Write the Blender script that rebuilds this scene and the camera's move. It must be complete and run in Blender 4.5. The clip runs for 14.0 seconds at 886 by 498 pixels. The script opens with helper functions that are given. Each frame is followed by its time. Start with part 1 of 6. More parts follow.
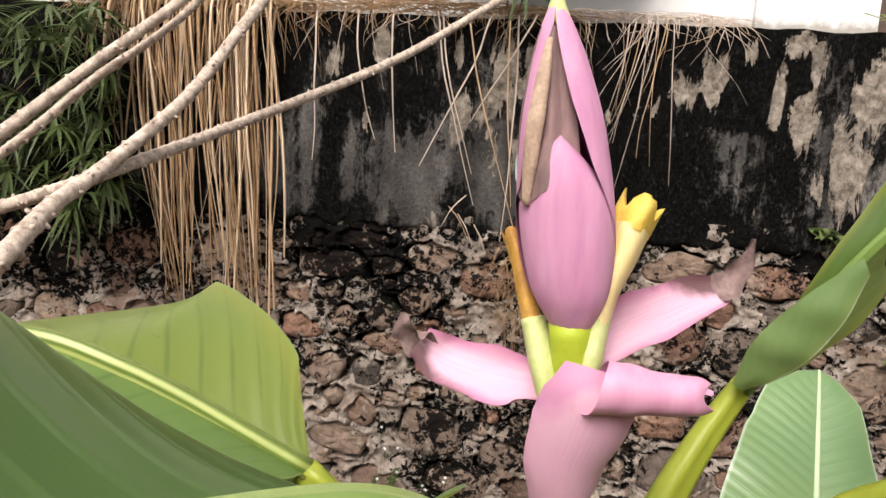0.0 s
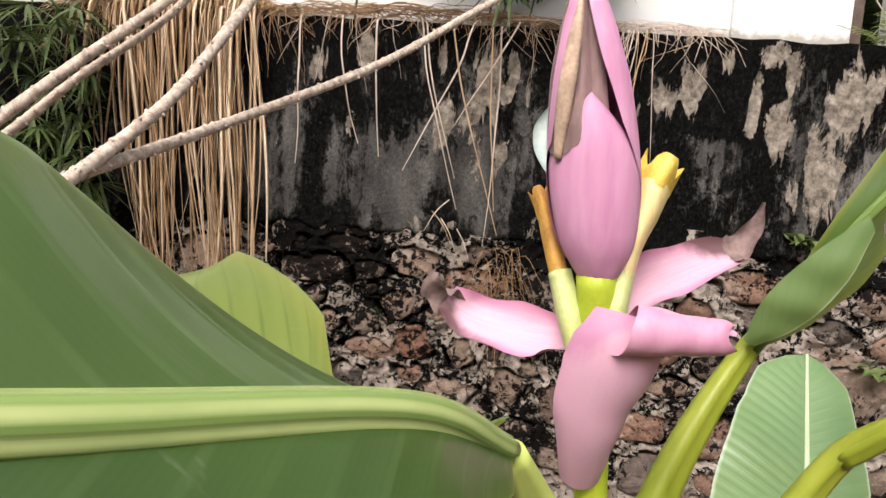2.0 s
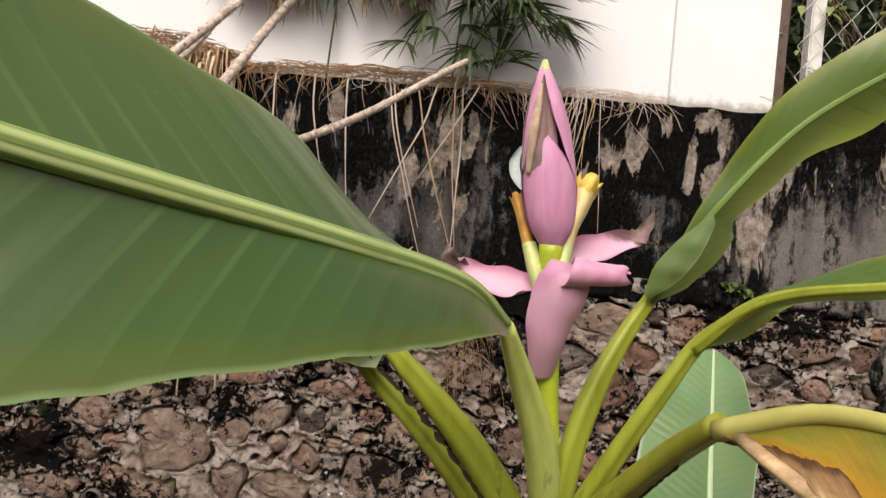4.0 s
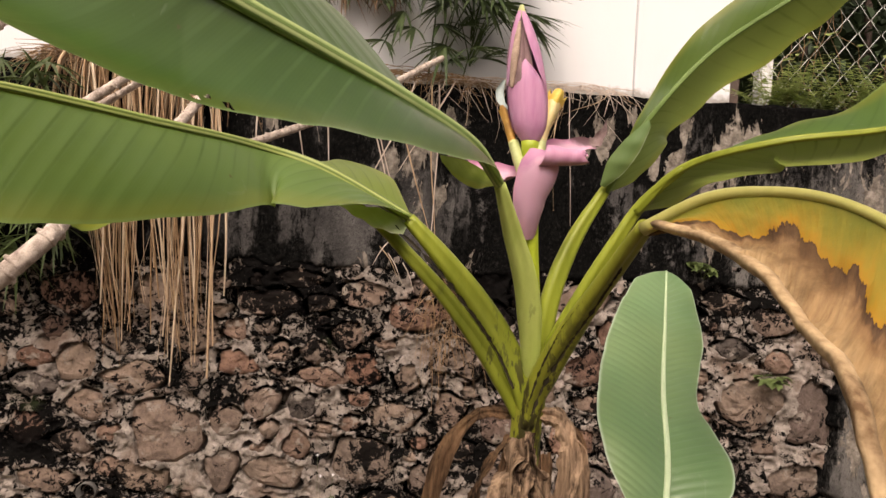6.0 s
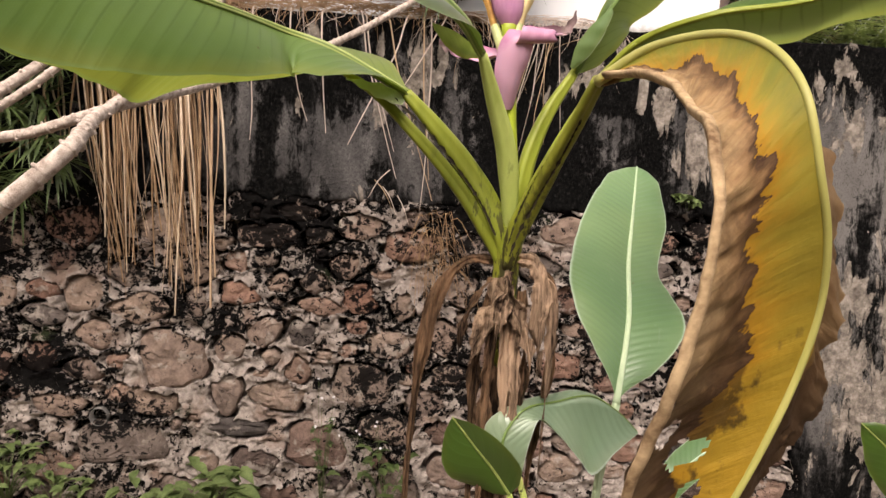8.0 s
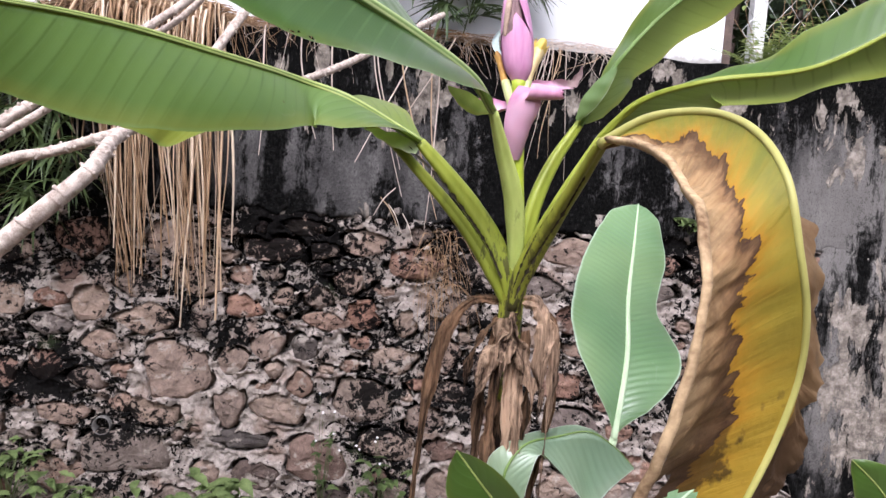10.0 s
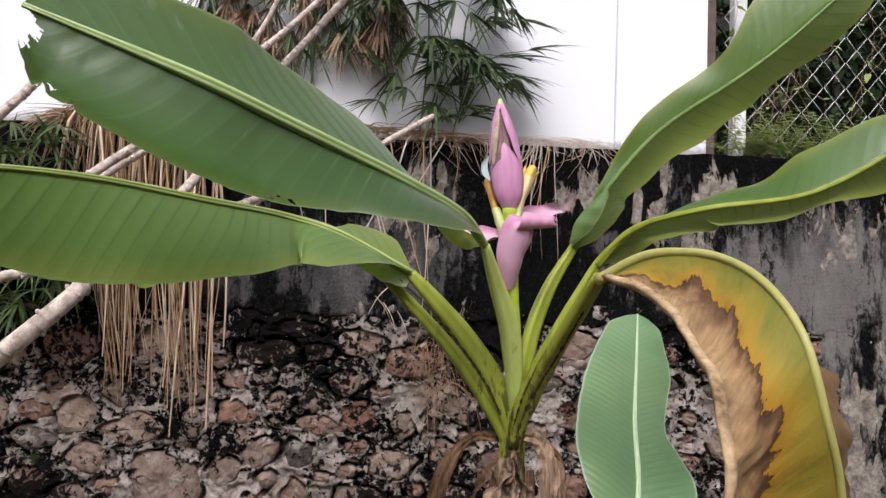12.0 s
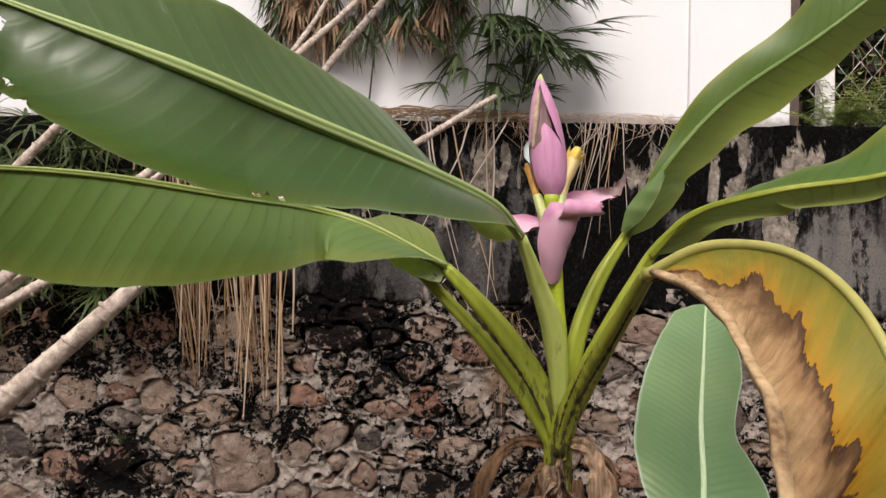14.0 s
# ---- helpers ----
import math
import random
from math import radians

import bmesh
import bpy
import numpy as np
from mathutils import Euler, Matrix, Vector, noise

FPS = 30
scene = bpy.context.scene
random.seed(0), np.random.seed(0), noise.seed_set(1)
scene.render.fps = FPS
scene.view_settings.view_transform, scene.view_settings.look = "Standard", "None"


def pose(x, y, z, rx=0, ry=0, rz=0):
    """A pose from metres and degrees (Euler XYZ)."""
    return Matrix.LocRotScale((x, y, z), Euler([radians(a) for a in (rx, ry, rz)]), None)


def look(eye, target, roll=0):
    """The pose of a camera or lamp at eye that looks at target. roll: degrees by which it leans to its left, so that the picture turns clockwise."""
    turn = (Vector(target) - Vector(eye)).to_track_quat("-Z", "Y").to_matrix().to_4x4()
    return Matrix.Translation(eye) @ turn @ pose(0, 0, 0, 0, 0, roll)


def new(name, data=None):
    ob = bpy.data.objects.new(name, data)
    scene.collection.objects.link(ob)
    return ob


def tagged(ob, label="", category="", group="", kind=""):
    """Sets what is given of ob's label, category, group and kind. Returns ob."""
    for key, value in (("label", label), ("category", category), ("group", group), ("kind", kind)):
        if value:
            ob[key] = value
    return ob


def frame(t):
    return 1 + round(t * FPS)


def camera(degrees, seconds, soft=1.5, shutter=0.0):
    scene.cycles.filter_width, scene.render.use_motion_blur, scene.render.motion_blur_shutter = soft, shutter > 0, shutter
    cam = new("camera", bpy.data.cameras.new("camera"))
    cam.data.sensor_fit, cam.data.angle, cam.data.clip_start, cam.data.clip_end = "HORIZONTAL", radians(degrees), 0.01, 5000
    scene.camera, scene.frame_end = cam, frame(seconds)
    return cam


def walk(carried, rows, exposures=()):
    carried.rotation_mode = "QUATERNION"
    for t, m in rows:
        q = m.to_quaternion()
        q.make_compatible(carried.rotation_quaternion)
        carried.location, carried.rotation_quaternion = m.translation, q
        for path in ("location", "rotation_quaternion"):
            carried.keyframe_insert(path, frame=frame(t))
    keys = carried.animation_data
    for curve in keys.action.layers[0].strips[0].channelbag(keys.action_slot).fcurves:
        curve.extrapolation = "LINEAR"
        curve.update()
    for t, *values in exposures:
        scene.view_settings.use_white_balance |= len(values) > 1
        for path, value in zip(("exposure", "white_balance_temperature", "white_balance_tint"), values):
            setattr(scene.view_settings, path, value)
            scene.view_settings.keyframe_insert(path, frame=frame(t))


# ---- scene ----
cam = camera(67.8, 14.0)

PATH = [
    (0, (0.21, 0.144, 1.643), (0.035, 2.118, 1.374), 3.3),
    (0.5, (0.206, 0.142, 1.64), (0.042, 2.12, 1.395), 2.7),
    (1, (0.203, 0.144, 1.639), (0.057, 2.125, 1.408), 3.3),
    (1.5, (0.2, 0.138, 1.632), (0.055, 2.119, 1.395), 3.1),
    (2, (0.192, 0.13, 1.623), (0.081, 2.112, 1.385), 3.7),
    (2.5, (0.194, 0.128, 1.614), (0.149, 2.116, 1.4), 3.3),
    (2.7, (0.194, 0.118, 1.61), (0.188, 2.11, 1.426), 3.5),
    (4.8, (0.154, -0.098, 1.569), (0.176, 1.902, 1.524), 5.1),
    (5, (0.157, -0.104, 1.559), (0.208, 1.894, 1.509), 4.6),
    (5.5, (0.152, -0.138, 1.525), (0.21, 1.861, 1.483), 3.7),
    (6, (0.145, -0.174, 1.502), (0.229, 1.824, 1.47), 3.1),
    (6.5, (0.153, -0.216, 1.481), (0.312, 1.777, 1.426), 1.5),
    (7, (0.148, -0.257, 1.457), (0.296, 1.736, 1.376), 1.9),
    (7.5, (0.143, -0.274, 1.425), (0.287, 1.713, 1.257), 2.2),
    (7.7, (0.145, -0.278, 1.423), (0.271, 1.709, 1.24), 2.3),
    (9.8, (0.136, -0.322, 1.455), (0.216, 1.669, 1.284), 3.6),
    (10, (0.134, -0.318, 1.458), (0.236, 1.674, 1.31), 4.0),
    (10.5, (0.131, -0.306, 1.472), (0.25, 1.689, 1.396), 4.0),
    (11, (0.129, -0.295, 1.488), (0.246, 1.701, 1.493), 4.0),
    (11.5, (0.126, -0.289, 1.494), (0.245, 1.707, 1.551), 3.4),
    (12, (0.136, -0.289, 1.505), (0.237, 1.705, 1.619), 2.2),
    (12.5, (0.14, -0.284, 1.511), (0.175, 1.714, 1.604), 2.7),
    (13, (0.158, -0.265, 1.514), (0.128, 1.734, 1.581), 2.1),
    (13.5, (0.163, -0.256, 1.516), (0.083, 1.741, 1.579), 1.8),
    (14, (0.171, -0.242, 1.518), (0.057, 1.754, 1.571), 1.5),
]
walk(cam, [(t, look(eye, target, roll)) for t, eye, target, roll in PATH], exposures=[
    (0.0, 0.68, 7000, 13), (2.7, 0.73, 6900, 13), (4.8, 0.15, 7500, 17), (6.0, 0.36, 7700, 19), (7.5, 0.55, 7500, 18), (10.0, 0.94, 5900, 19),
    (12.0, 0.34, 6200, 16), (14.0, 0.24, 6900, 16)])

# ---- world and sun: bright overcast day ----
world = bpy.data.worlds.new("overcast_sky")
scene.world = world
world.use_nodes = True
wn = world.node_tree
sky = wn.nodes.new("ShaderNodeTexSky")
sky.sky_type, sky.sun_disc = "NISHITA", False
sky.sun_elevation, sky.sun_rotation = radians(48.5), radians(194)
sky.dust_density, sky.air_density, sky.ozone_density = 6.0, 1.0, 1.0
soft_sky = wn.nodes.new("ShaderNodeHueSaturation")
soft_sky.inputs["Saturation"].default_value = 0.25
wn.links.new(sky.outputs[0], soft_sky.inputs["Color"])
wn.links.new(soft_sky.outputs[0], wn.nodes["Background"].inputs["Color"])
wn.nodes["Background"].inputs["Strength"].default_value = 0.15
sun = new("sun", bpy.data.lights.new("sun", "SUN"))
sun.data.energy, sun.data.angle, sun.data.color = 1.5, radians(25), (1.0, 0.98, 0.95)
sun.matrix_world = look((-1.5, -6, 7), (0, 0, 0))


# ---- materials ----
def material(name, rough=0.6, spec=0.5):
    m = bpy.data.materials.new(name)
    m.use_nodes = True
    t = m.node_tree
    b = t.nodes["Principled BSDF"]
    b.inputs["Roughness"].default_value = rough
    b.inputs["Specular IOR Level"].default_value = spec
    return m, t, b


def node(t, kind, **inputs):
    n = t.nodes.new(kind)
    for key, value in inputs.items():
        key = key.replace("_", " ")
        if isinstance(value, bpy.types.NodeSocket):
            t.links.new(value, n.inputs[key])
        else:
            n.inputs[key].default_value = value
    return n


def coords(t, scale=(1, 1, 1), kind="Object", rotation=(0, 0, 0)):
    c = t.nodes.new("ShaderNodeTexCoord")
    mp = t.nodes.new("ShaderNodeMapping")
    mp.inputs["Scale"].default_value = scale
    mp.inputs["Rotation"].default_value = rotation
    t.links.new(c.outputs[kind], mp.inputs["Vector"])
    return mp.outputs[0]


def noise_tex(t, vector, scale, detail=4.0, rough=0.55, distortion=0.0):
    n = node(t, "ShaderNodeTexNoise", Vector=vector, Scale=scale, Detail=detail, Roughness=rough, Distortion=distortion)
    return n.outputs["Fac"]


def ramp(t, fac, stops, mode="LINEAR"):
    r = t.nodes.new("ShaderNodeValToRGB")
    r.color_ramp.interpolation = mode
    t.links.new(fac, r.inputs[0])
    e = r.color_ramp.elements
    while len(e) < len(stops):
        e.new(0.5)
    for el, (p, c) in zip(e, stops):
        el.position = p
        el.color = (c, c, c, 1) if isinstance(c, (int, float)) else (*c, 1)
    return r.outputs[0]


def mix(t, fac, a, b, blend="MIX"):
    n = t.nodes.new("ShaderNodeMix")
    n.data_type, n.blend_type = "RGBA", blend
    for sock, value in ((n.inputs[0], fac), (n.inputs[6], a), (n.inputs[7], b)):
        if isinstance(value, bpy.types.NodeSocket):
            t.links.new(value, sock)
        elif isinstance(value, tuple):
            sock.default_value = (*value, 1)
        else:
            sock.default_value = value
    return n.outputs[2]


def calc(t, op, a, b=0.0, clamp=False):
    n = t.nodes.new("ShaderNodeMath")
    n.operation, n.use_clamp = op, clamp
    for sock, value in ((n.inputs[0], a), (n.inputs[1], b)):
        if isinstance(value, bpy.types.NodeSocket):
            t.links.new(value, sock)
        else:
            sock.default_value = value
    return n.outputs[0]


def bump(t, b, height, strength=0.3, distance=0.01):
    n = node(t, "ShaderNodeBump", Height=height, Strength=strength, Distance=distance)
    t.links.new(n.outputs[0], b.inputs["Normal"])


def plain_noise(name, dark, light, scale, rough=0.7, bump_amount=0.3, bump_distance=0.003, stretch=(1, 1, 1), spec=0.4, span=(0.3, 0.7)):
    m, t, b = material(name, rough, spec)
    v = coords(t, stretch)
    big = noise_tex(t, v, scale, 5)
    fine = noise_tex(t, v, scale * 7, 4)
    f = calc(t, "ADD", calc(t, "MULTIPLY", big, 0.65), calc(t, "MULTIPLY", fine, 0.35))
    t.links.new(ramp(t, f, [(span[0], dark), (span[1], light)]), b.inputs["Base Color"])
    bump(t, b, f, bump_amount, bump_distance)
    return m


def foliage(name, dark, light, scale, amount=0.4):
    m = plain_noise(name, dark, light, scale, 0.5, 0.1)
    t = m.node_tree
    b = t.nodes["Principled BSDF"]
    tr = t.nodes.new("ShaderNodeBsdfTranslucent")
    t.links.new(b.inputs["Base Color"].links[0].from_socket, tr.inputs["Color"])
    mx = t.nodes.new("ShaderNodeMixShader")
    mx.inputs[0].default_value = amount
    t.links.new(b.outputs[0], mx.inputs[1])
    t.links.new(tr.outputs[0], mx.inputs[2])
    t.links.new(mx.outputs[0], t.nodes["Material Output"].inputs[0])
    return m


def x_of(t):
    c = t.nodes.new("ShaderNodeTexCoord")
    s = t.nodes.new("ShaderNodeSeparateXYZ")
    t.links.new(c.outputs["Object"], s.inputs[0])
    return s.outputs


STAINS = [(-1.6, 0.8, 0.3, -0.13), (-1.05, 0.52, 0.3, -0.12), (-0.88, 0.3, 0.22, -0.1), (-0.55, 0.08, 0.42, -0.14), (0.15, 0.9, 0.16, -0.08),
          (-0.3, 1.28, 0.34, 0.03), (-0.62, 1.26, 0.26, 0.03), (0.1, 1.27, 0.34, 0.055), (-0.05, 1.04, 0.26, 0.09), (-0.73, 0.69, 0.17, 0.12), (-0.01, 0.42, 0.24, 0.11), (-0.92, 0.06, 0.14, 0.1),
          (-1.66, 0.4, 0.16, 0.08), (0.42, 0.5, 0.2, 0.09), (1.0, 0.8, 0.35, 0.05), (1.85, 0.8, 0.4, -0.1)]


def mould(t, v, cut=0.5, soft=0.025):
    """Black mould in ragged blots of several sizes, denser higher up the rubble."""
    blot = noise_tex(t, v, 9.5, 9, 0.76, 0.9)
    pock = noise_tex(t, v, 30, 7, 0.74, 0.6)
    shift = t.nodes.new("ShaderNodeVectorMath")
    shift.operation = "ADD"
    shift.inputs[1].default_value = (3.7, 1.0, 5.2)
    t.links.new(v, shift.inputs[0])
    area = noise_tex(t, shift.outputs[0], 1.9, 3)
    s = t.nodes.new("ShaderNodeSeparateXYZ")
    t.links.new(v, s.inputs[0])
    up = node(t, "ShaderNodeMapRange", Value=s.outputs[2])
    up.inputs[1].default_value, up.inputs[2].default_value = 0.0, 1.4
    rise = ramp(t, up.outputs[0], [(0.0, 0.34), (0.25, 0.42), (0.72, 0.45), (0.86, 0.52), (0.95, 0.62), (1.0, 0.66)])
    side = node(t, "ShaderNodeMapRange", Value=s.outputs[0])
    side.inputs[1].default_value, side.inputs[2].default_value = 1.0, 1.9
    rise = calc(t, "SUBTRACT", rise, calc(t, "MULTIPLY", side.outputs[0], 0.1))
    f = calc(t, "ADD", calc(t, "ADD", calc(t, "MULTIPLY", blot, 0.7), calc(t, "SUBTRACT", calc(t, "MULTIPLY", pock, 0.95), 0.2)),
             calc(t, "ADD", calc(t, "MULTIPLY", calc(t, "SUBTRACT", area, 0.5), 0.75), calc(t, "SUBTRACT", calc(t, "MULTIPLY", calc(t, "SUBTRACT", rise, 0.5), 0.22), 0.125)))
    # large stains and clean stretches: x, z, radius, amount
    for x, z, r, amount in STAINS:
        away = t.nodes.new("ShaderNodeVectorMath")
        away.operation = "DISTANCE"
        away.inputs[1].default_value = (x, 3.0, z)
        t.links.new(v, away.inputs[0])
        near = node(t, "ShaderNodeMapRange", Value=away.outputs["Value"])
        near.interpolation_type = "SMOOTHSTEP"
        near.inputs[1].default_value, near.inputs[2].default_value = r, 0.0
        f = calc(t, "ADD", f, calc(t, "MULTIPLY", near.outputs[0], amount))
    return ramp(t, f, [(cut, 0.0), (cut + soft, 1.0)]), f


# patches of the plaster: x, z, half width, half height
PEELED = [(-0.55, 2.05, 0.055, 0.13), (0.01, 1.84, 0.085, 0.17), (0.18, 1.99, 0.12, 0.3), (0.28, 2.08, 0.05, 0.13), (-0.02, 2.09, 0.035, 0.12), (-0.35, 2.11, 0.06, 0.12), (-0.15, 1.3, 0.1, 0.06),
          (0.2, 1.3, 0.16, 0.06), (0.92, 1.98, 0.065, 0.12), (1.03, 2.03, 0.08, 0.18), (1.16, 2.14, 0.045, 0.08), (1.39, 1.88, 0.075, 0.22), (1.28, 1.97, 0.04, 0.19), (1.41, 2.11, 0.06, 0.15),
          (1.36, 2.17, 0.1, 0.08), (1.57, 1.66, 0.16, 0.3), (1.68, 2.0, 0.15, 0.26), (2.42, 0.95, 0.24, 0.24), (2.38, 0.62, 0.22, 0.26), (2.56, 0.42, 0.3, 0.4), (2.75, 0.9, 0.22, 0.4), (2.29, 2.12, 0.11, 0.1)]
SMOOTH = [(-0.41, 1.6, 0.15, 0.42), (-0.72, 1.58, 0.15, 0.36), (0.21, 1.53, 0.2, 0.3), (-0.17, 1.51, 0.14, 0.26), (1.9, 1.48, 0.28, 0.4), (2.33, 1.55, 0.34, 0.48), (1.17, 1.75, 0.14, 0.12), (2.7, 1.2, 0.3, 0.9), (2.65, 0.5, 0.6, 0.85)]
BLACKENED = [(-0.56, 1.63, 0.07, 0.4), (-0.19, 1.86, 0.19, 0.2), (0.39, 1.47, 0.1, 0.2), (-0.02, 1.49, 0.08, 0.14), (-0.46, 2.08, 0.08, 0.14), (-0.2, 2.12, 0.12, 0.12), (1.12, 1.9, 0.18, 0.12),
             (1.36, 1.65, 0.1, 0.32), (0.9, 1.6, 0.25, 0.32), (0.6, 1.75, 0.22, 0.4), (1.95, 1.55, 0.06, 0.24), (2.3, 2.14, 0.4, 0.16)]


def patches(t, v, spots):
    """1 in the middle of the nearest patch, 0 on its rim."""
    best = None
    for x, z, rx, rz in spots:
        away = t.nodes.new("ShaderNodeVectorMath")
        away.operation = "SUBTRACT"
        t.links.new(v, away.inputs[0])
        away.inputs[1].default_value = (x, 0, z)
        scaled = t.nodes.new("ShaderNodeVectorMath")
        scaled.operation = "MULTIPLY"
        t.links.new(away.outputs[0], scaled.inputs[0])
        scaled.inputs[1].default_value = (1 / rx, 0, 1 / rz)
        far = t.nodes.new("ShaderNodeVectorMath")
        far.operation = "LENGTH"
        t.links.new(scaled.outputs[0], far.inputs[0])
        inside = calc(t, "SUBTRACT", 1.0, far.outputs["Value"])
        best = inside if best is None else calc(t, "MAXIMUM", best, inside)
    return calc(t, "MAXIMUM", best, -1.0)


def plaster_material():
    m, t, b = material("mouldy_plaster", 1.0, 0.03)
    v = coords(t)
    xyz = x_of(t)
    grain = noise_tex(t, v, 55, 6, 0.7)
    tone = noise_tex(t, coords(t, (1.5, 1, 0.6)), 5, 5, 0.6)
    shade = calc(t, "ADD", calc(t, "MULTIPLY", grain, 0.35), calc(t, "MULTIPLY", tone, 0.65))
    grey = ramp(t, shade, [(0.32, (0.016, 0.015, 0.015)), (0.48, (0.055, 0.052, 0.05)), (0.58, (0.095, 0.09, 0.086)), (0.72, (0.18, 0.17, 0.16))])
    newer = ramp(t, calc(t, "ADD", patches(t, v, [(2.35, 1.5, 0.5, 0.7), (1.9, 1.5, 0.35, 0.5), (2.65, 0.6, 0.55, 0.8)]), calc(t, "MULTIPLY", calc(t, "SUBTRACT", tone, 0.5), 1.5)), [(0.0, 0.0), (0.5, 1.0)])
    grey = mix(t, newer, grey, mix(t, shade, (0.04, 0.037, 0.034), (0.23, 0.215, 0.2)))
    # broad light and dark stretches along the wall
    macro = noise_tex(t, coords(t, (2.2, 1, 0.45)), 1.7, 5, 0.62)
    speck = noise_tex(t, coords(t, (1, 1, 0.55)), 26, 8, 0.8, 0.4)
    streaks = noise_tex(t, coords(t, (1, 1, 0.08)), 24, 5, 0.65)
    along = node(t, "ShaderNodeMapRange", Value=calc(t, "ADD", xyz[0], calc(t, "MULTIPLY", calc(t, "SUBTRACT", tone, 0.5), 0.25)))
    along.inputs[1].default_value, along.inputs[2].default_value = -2.5, 2.5
    stretch = ramp(t, along.outputs[0], [(0.0, 0.5), (0.36, 0.5), (0.38, 0.4), (0.405, 0.54), (0.425, 0.55), (0.435, 0.34), (0.48, 0.36), (0.5, 0.46), (0.53, 0.42),
                                        (0.56, 0.47), (0.63, 0.55), (0.7, 0.55), (0.74, 0.53), (0.79, 0.42), (0.83, 0.5), (0.88, 0.42), (1.0, 0.4)])
    up = node(t, "ShaderNodeMapRange", Value=xyz[2])
    up.inputs[1].default_value, up.inputs[2].default_value = 1.3, 2.25
    level = ramp(t, up.outputs[0], [(0.0, 0.6), (0.12, 0.52), (0.3, 0.4), (0.6, 0.5), (0.88, 0.66), (1.0, 0.66)])
    black_f = calc(t, "ADD", calc(t, "ADD", calc(t, "MULTIPLY", macro, 0.75), calc(t, "SUBTRACT", calc(t, "MULTIPLY", speck, 0.85), 0.175)),
                   calc(t, "ADD", calc(t, "ADD", calc(t, "MULTIPLY", stretch, 0.75), calc(t, "MULTIPLY", level, 0.6)), calc(t, "MULTIPLY", calc(t, "SUBTRACT", streaks, 0.5), 0.35)))
    fray = noise_tex(t, coords(t, (1, 1, 0.45)), 9, 9, 0.72, 0.6)
    rough_edge = calc(t, "MULTIPLY", calc(t, "SUBTRACT", calc(t, "ADD", calc(t, "MULTIPLY", speck, 0.5), calc(t, "MULTIPLY", fray, 0.5)), 0.5), 3.4)
    smooth_f = ramp(t, calc(t, "ADD", patches(t, v, SMOOTH), rough_edge), [(0.0, 0.0), (0.5, 1.0)])
    dark_f = ramp(t, calc(t, "ADD", patches(t, v, BLACKENED), rough_edge), [(0.0, 0.0), (0.6, 1.0)])
    black_f = calc(t, "ADD", black_f, calc(t, "MULTIPLY", calc(t, "SUBTRACT", dark_f, smooth_f), 0.13))
    black = ramp(t, calc(t, "MULTIPLY", black_f, 0.5), [(0.58, 0.0), (0.598, 0.6), (0.63, 1.0)])
    col = mix(t, black, grey, ramp(t, calc(t, "ADD", calc(t, "MULTIPLY", grain, 0.45), calc(t, "MULTIPLY", noise_tex(t, coords(t, (1, 1, 0.6)), 90, 5, 0.75), 0.55)), [(0.44, (0.0015, 0.0015, 0.0015)), (0.56, (0.006, 0.0058, 0.0055)), (0.66, (0.03, 0.028, 0.027))]))
    pepper = noise_tex(t, coords(t, (1, 1, 0.7)), 210, 4, 0.8)
    col = mix(t, ramp(t, pepper, [(0.38, 0.8), (0.46, 0.0)]), col, (0.003, 0.003, 0.003))
    col = mix(t, ramp(t, calc(t, "ADD", calc(t, "MULTIPLY", pepper, 0.6), calc(t, "MULTIPLY", speck, 0.4)), [(0.57, 0.0), (0.66, 0.7)]), col, mix(t, black, (0.2, 0.188, 0.175), (0.045, 0.042, 0.04)))
    # peeled pale patches with crisp ragged edges, drawn out downwards
    flake = noise_tex(t, coords(t, (1, 1, 0.38)), 10, 8, 0.68, 0.7)
    where = noise_tex(t, coords(t, (1.3, 1, 0.7)), 2.6, 3)
    high = ramp(t, up.outputs[0], [(0.0, 0.52), (0.1, 0.48), (0.22, 0.42), (0.5, 0.52), (0.75, 0.54), (0.9, 0.46), (1.0, 0.44)])
    peel_f = calc(t, "ADD", calc(t, "ADD", flake, calc(t, "MULTIPLY", calc(t, "SUBTRACT", where, 0.5), 0.7)), calc(t, "SUBTRACT", calc(t, "SUBTRACT", high, 0.5), calc(t, "MULTIPLY", calc(t, "MAXIMUM", calc(t, "SUBTRACT", stretch, 0.5), 0.0), 0.9)))
    peel_f = calc(t, "SUBTRACT", peel_f, 0.07)
    drip = noise_tex(t, coords(t, (1, 1, 0.3)), 13, 8, 0.72, 0.5)
    known = ramp(t, calc(t, "ADD", patches(t, v, PEELED), calc(t, "MULTIPLY", calc(t, "SUBTRACT", drip, 0.5), 3.2)), [(0.42, 0.0), (0.47, 1.0)])
    peel = calc(t, "MAXIMUM", ramp(t, peel_f, [(0.575, 0.0), (0.59, 1.0)]), known)
    pale = ramp(t, noise_tex(t, v, 24, 7, 0.75), [(0.3, (0.06, 0.05, 0.042)), (0.46, (0.16, 0.138, 0.115)), (0.56, (0.25, 0.218, 0.185)), (0.7, (0.4, 0.355, 0.305))])
    peel = calc(t, "MULTIPLY", peel, ramp(t, calc(t, "ADD", calc(t, "MULTIPLY", speck, 0.6), calc(t, "MULTIPLY", grain, 0.4)), [(0.36, 0.15), (0.46, 1.0)]))
    col = mix(t, peel, col, pale)
    t.links.new(col, b.inputs["Base Color"])
    height = calc(t, "ADD", calc(t, "MULTIPLY", grain, 0.5), calc(t, "MULTIPLY", peel, -0.8))
    bump(t, b, height, 0.8, 0.006)
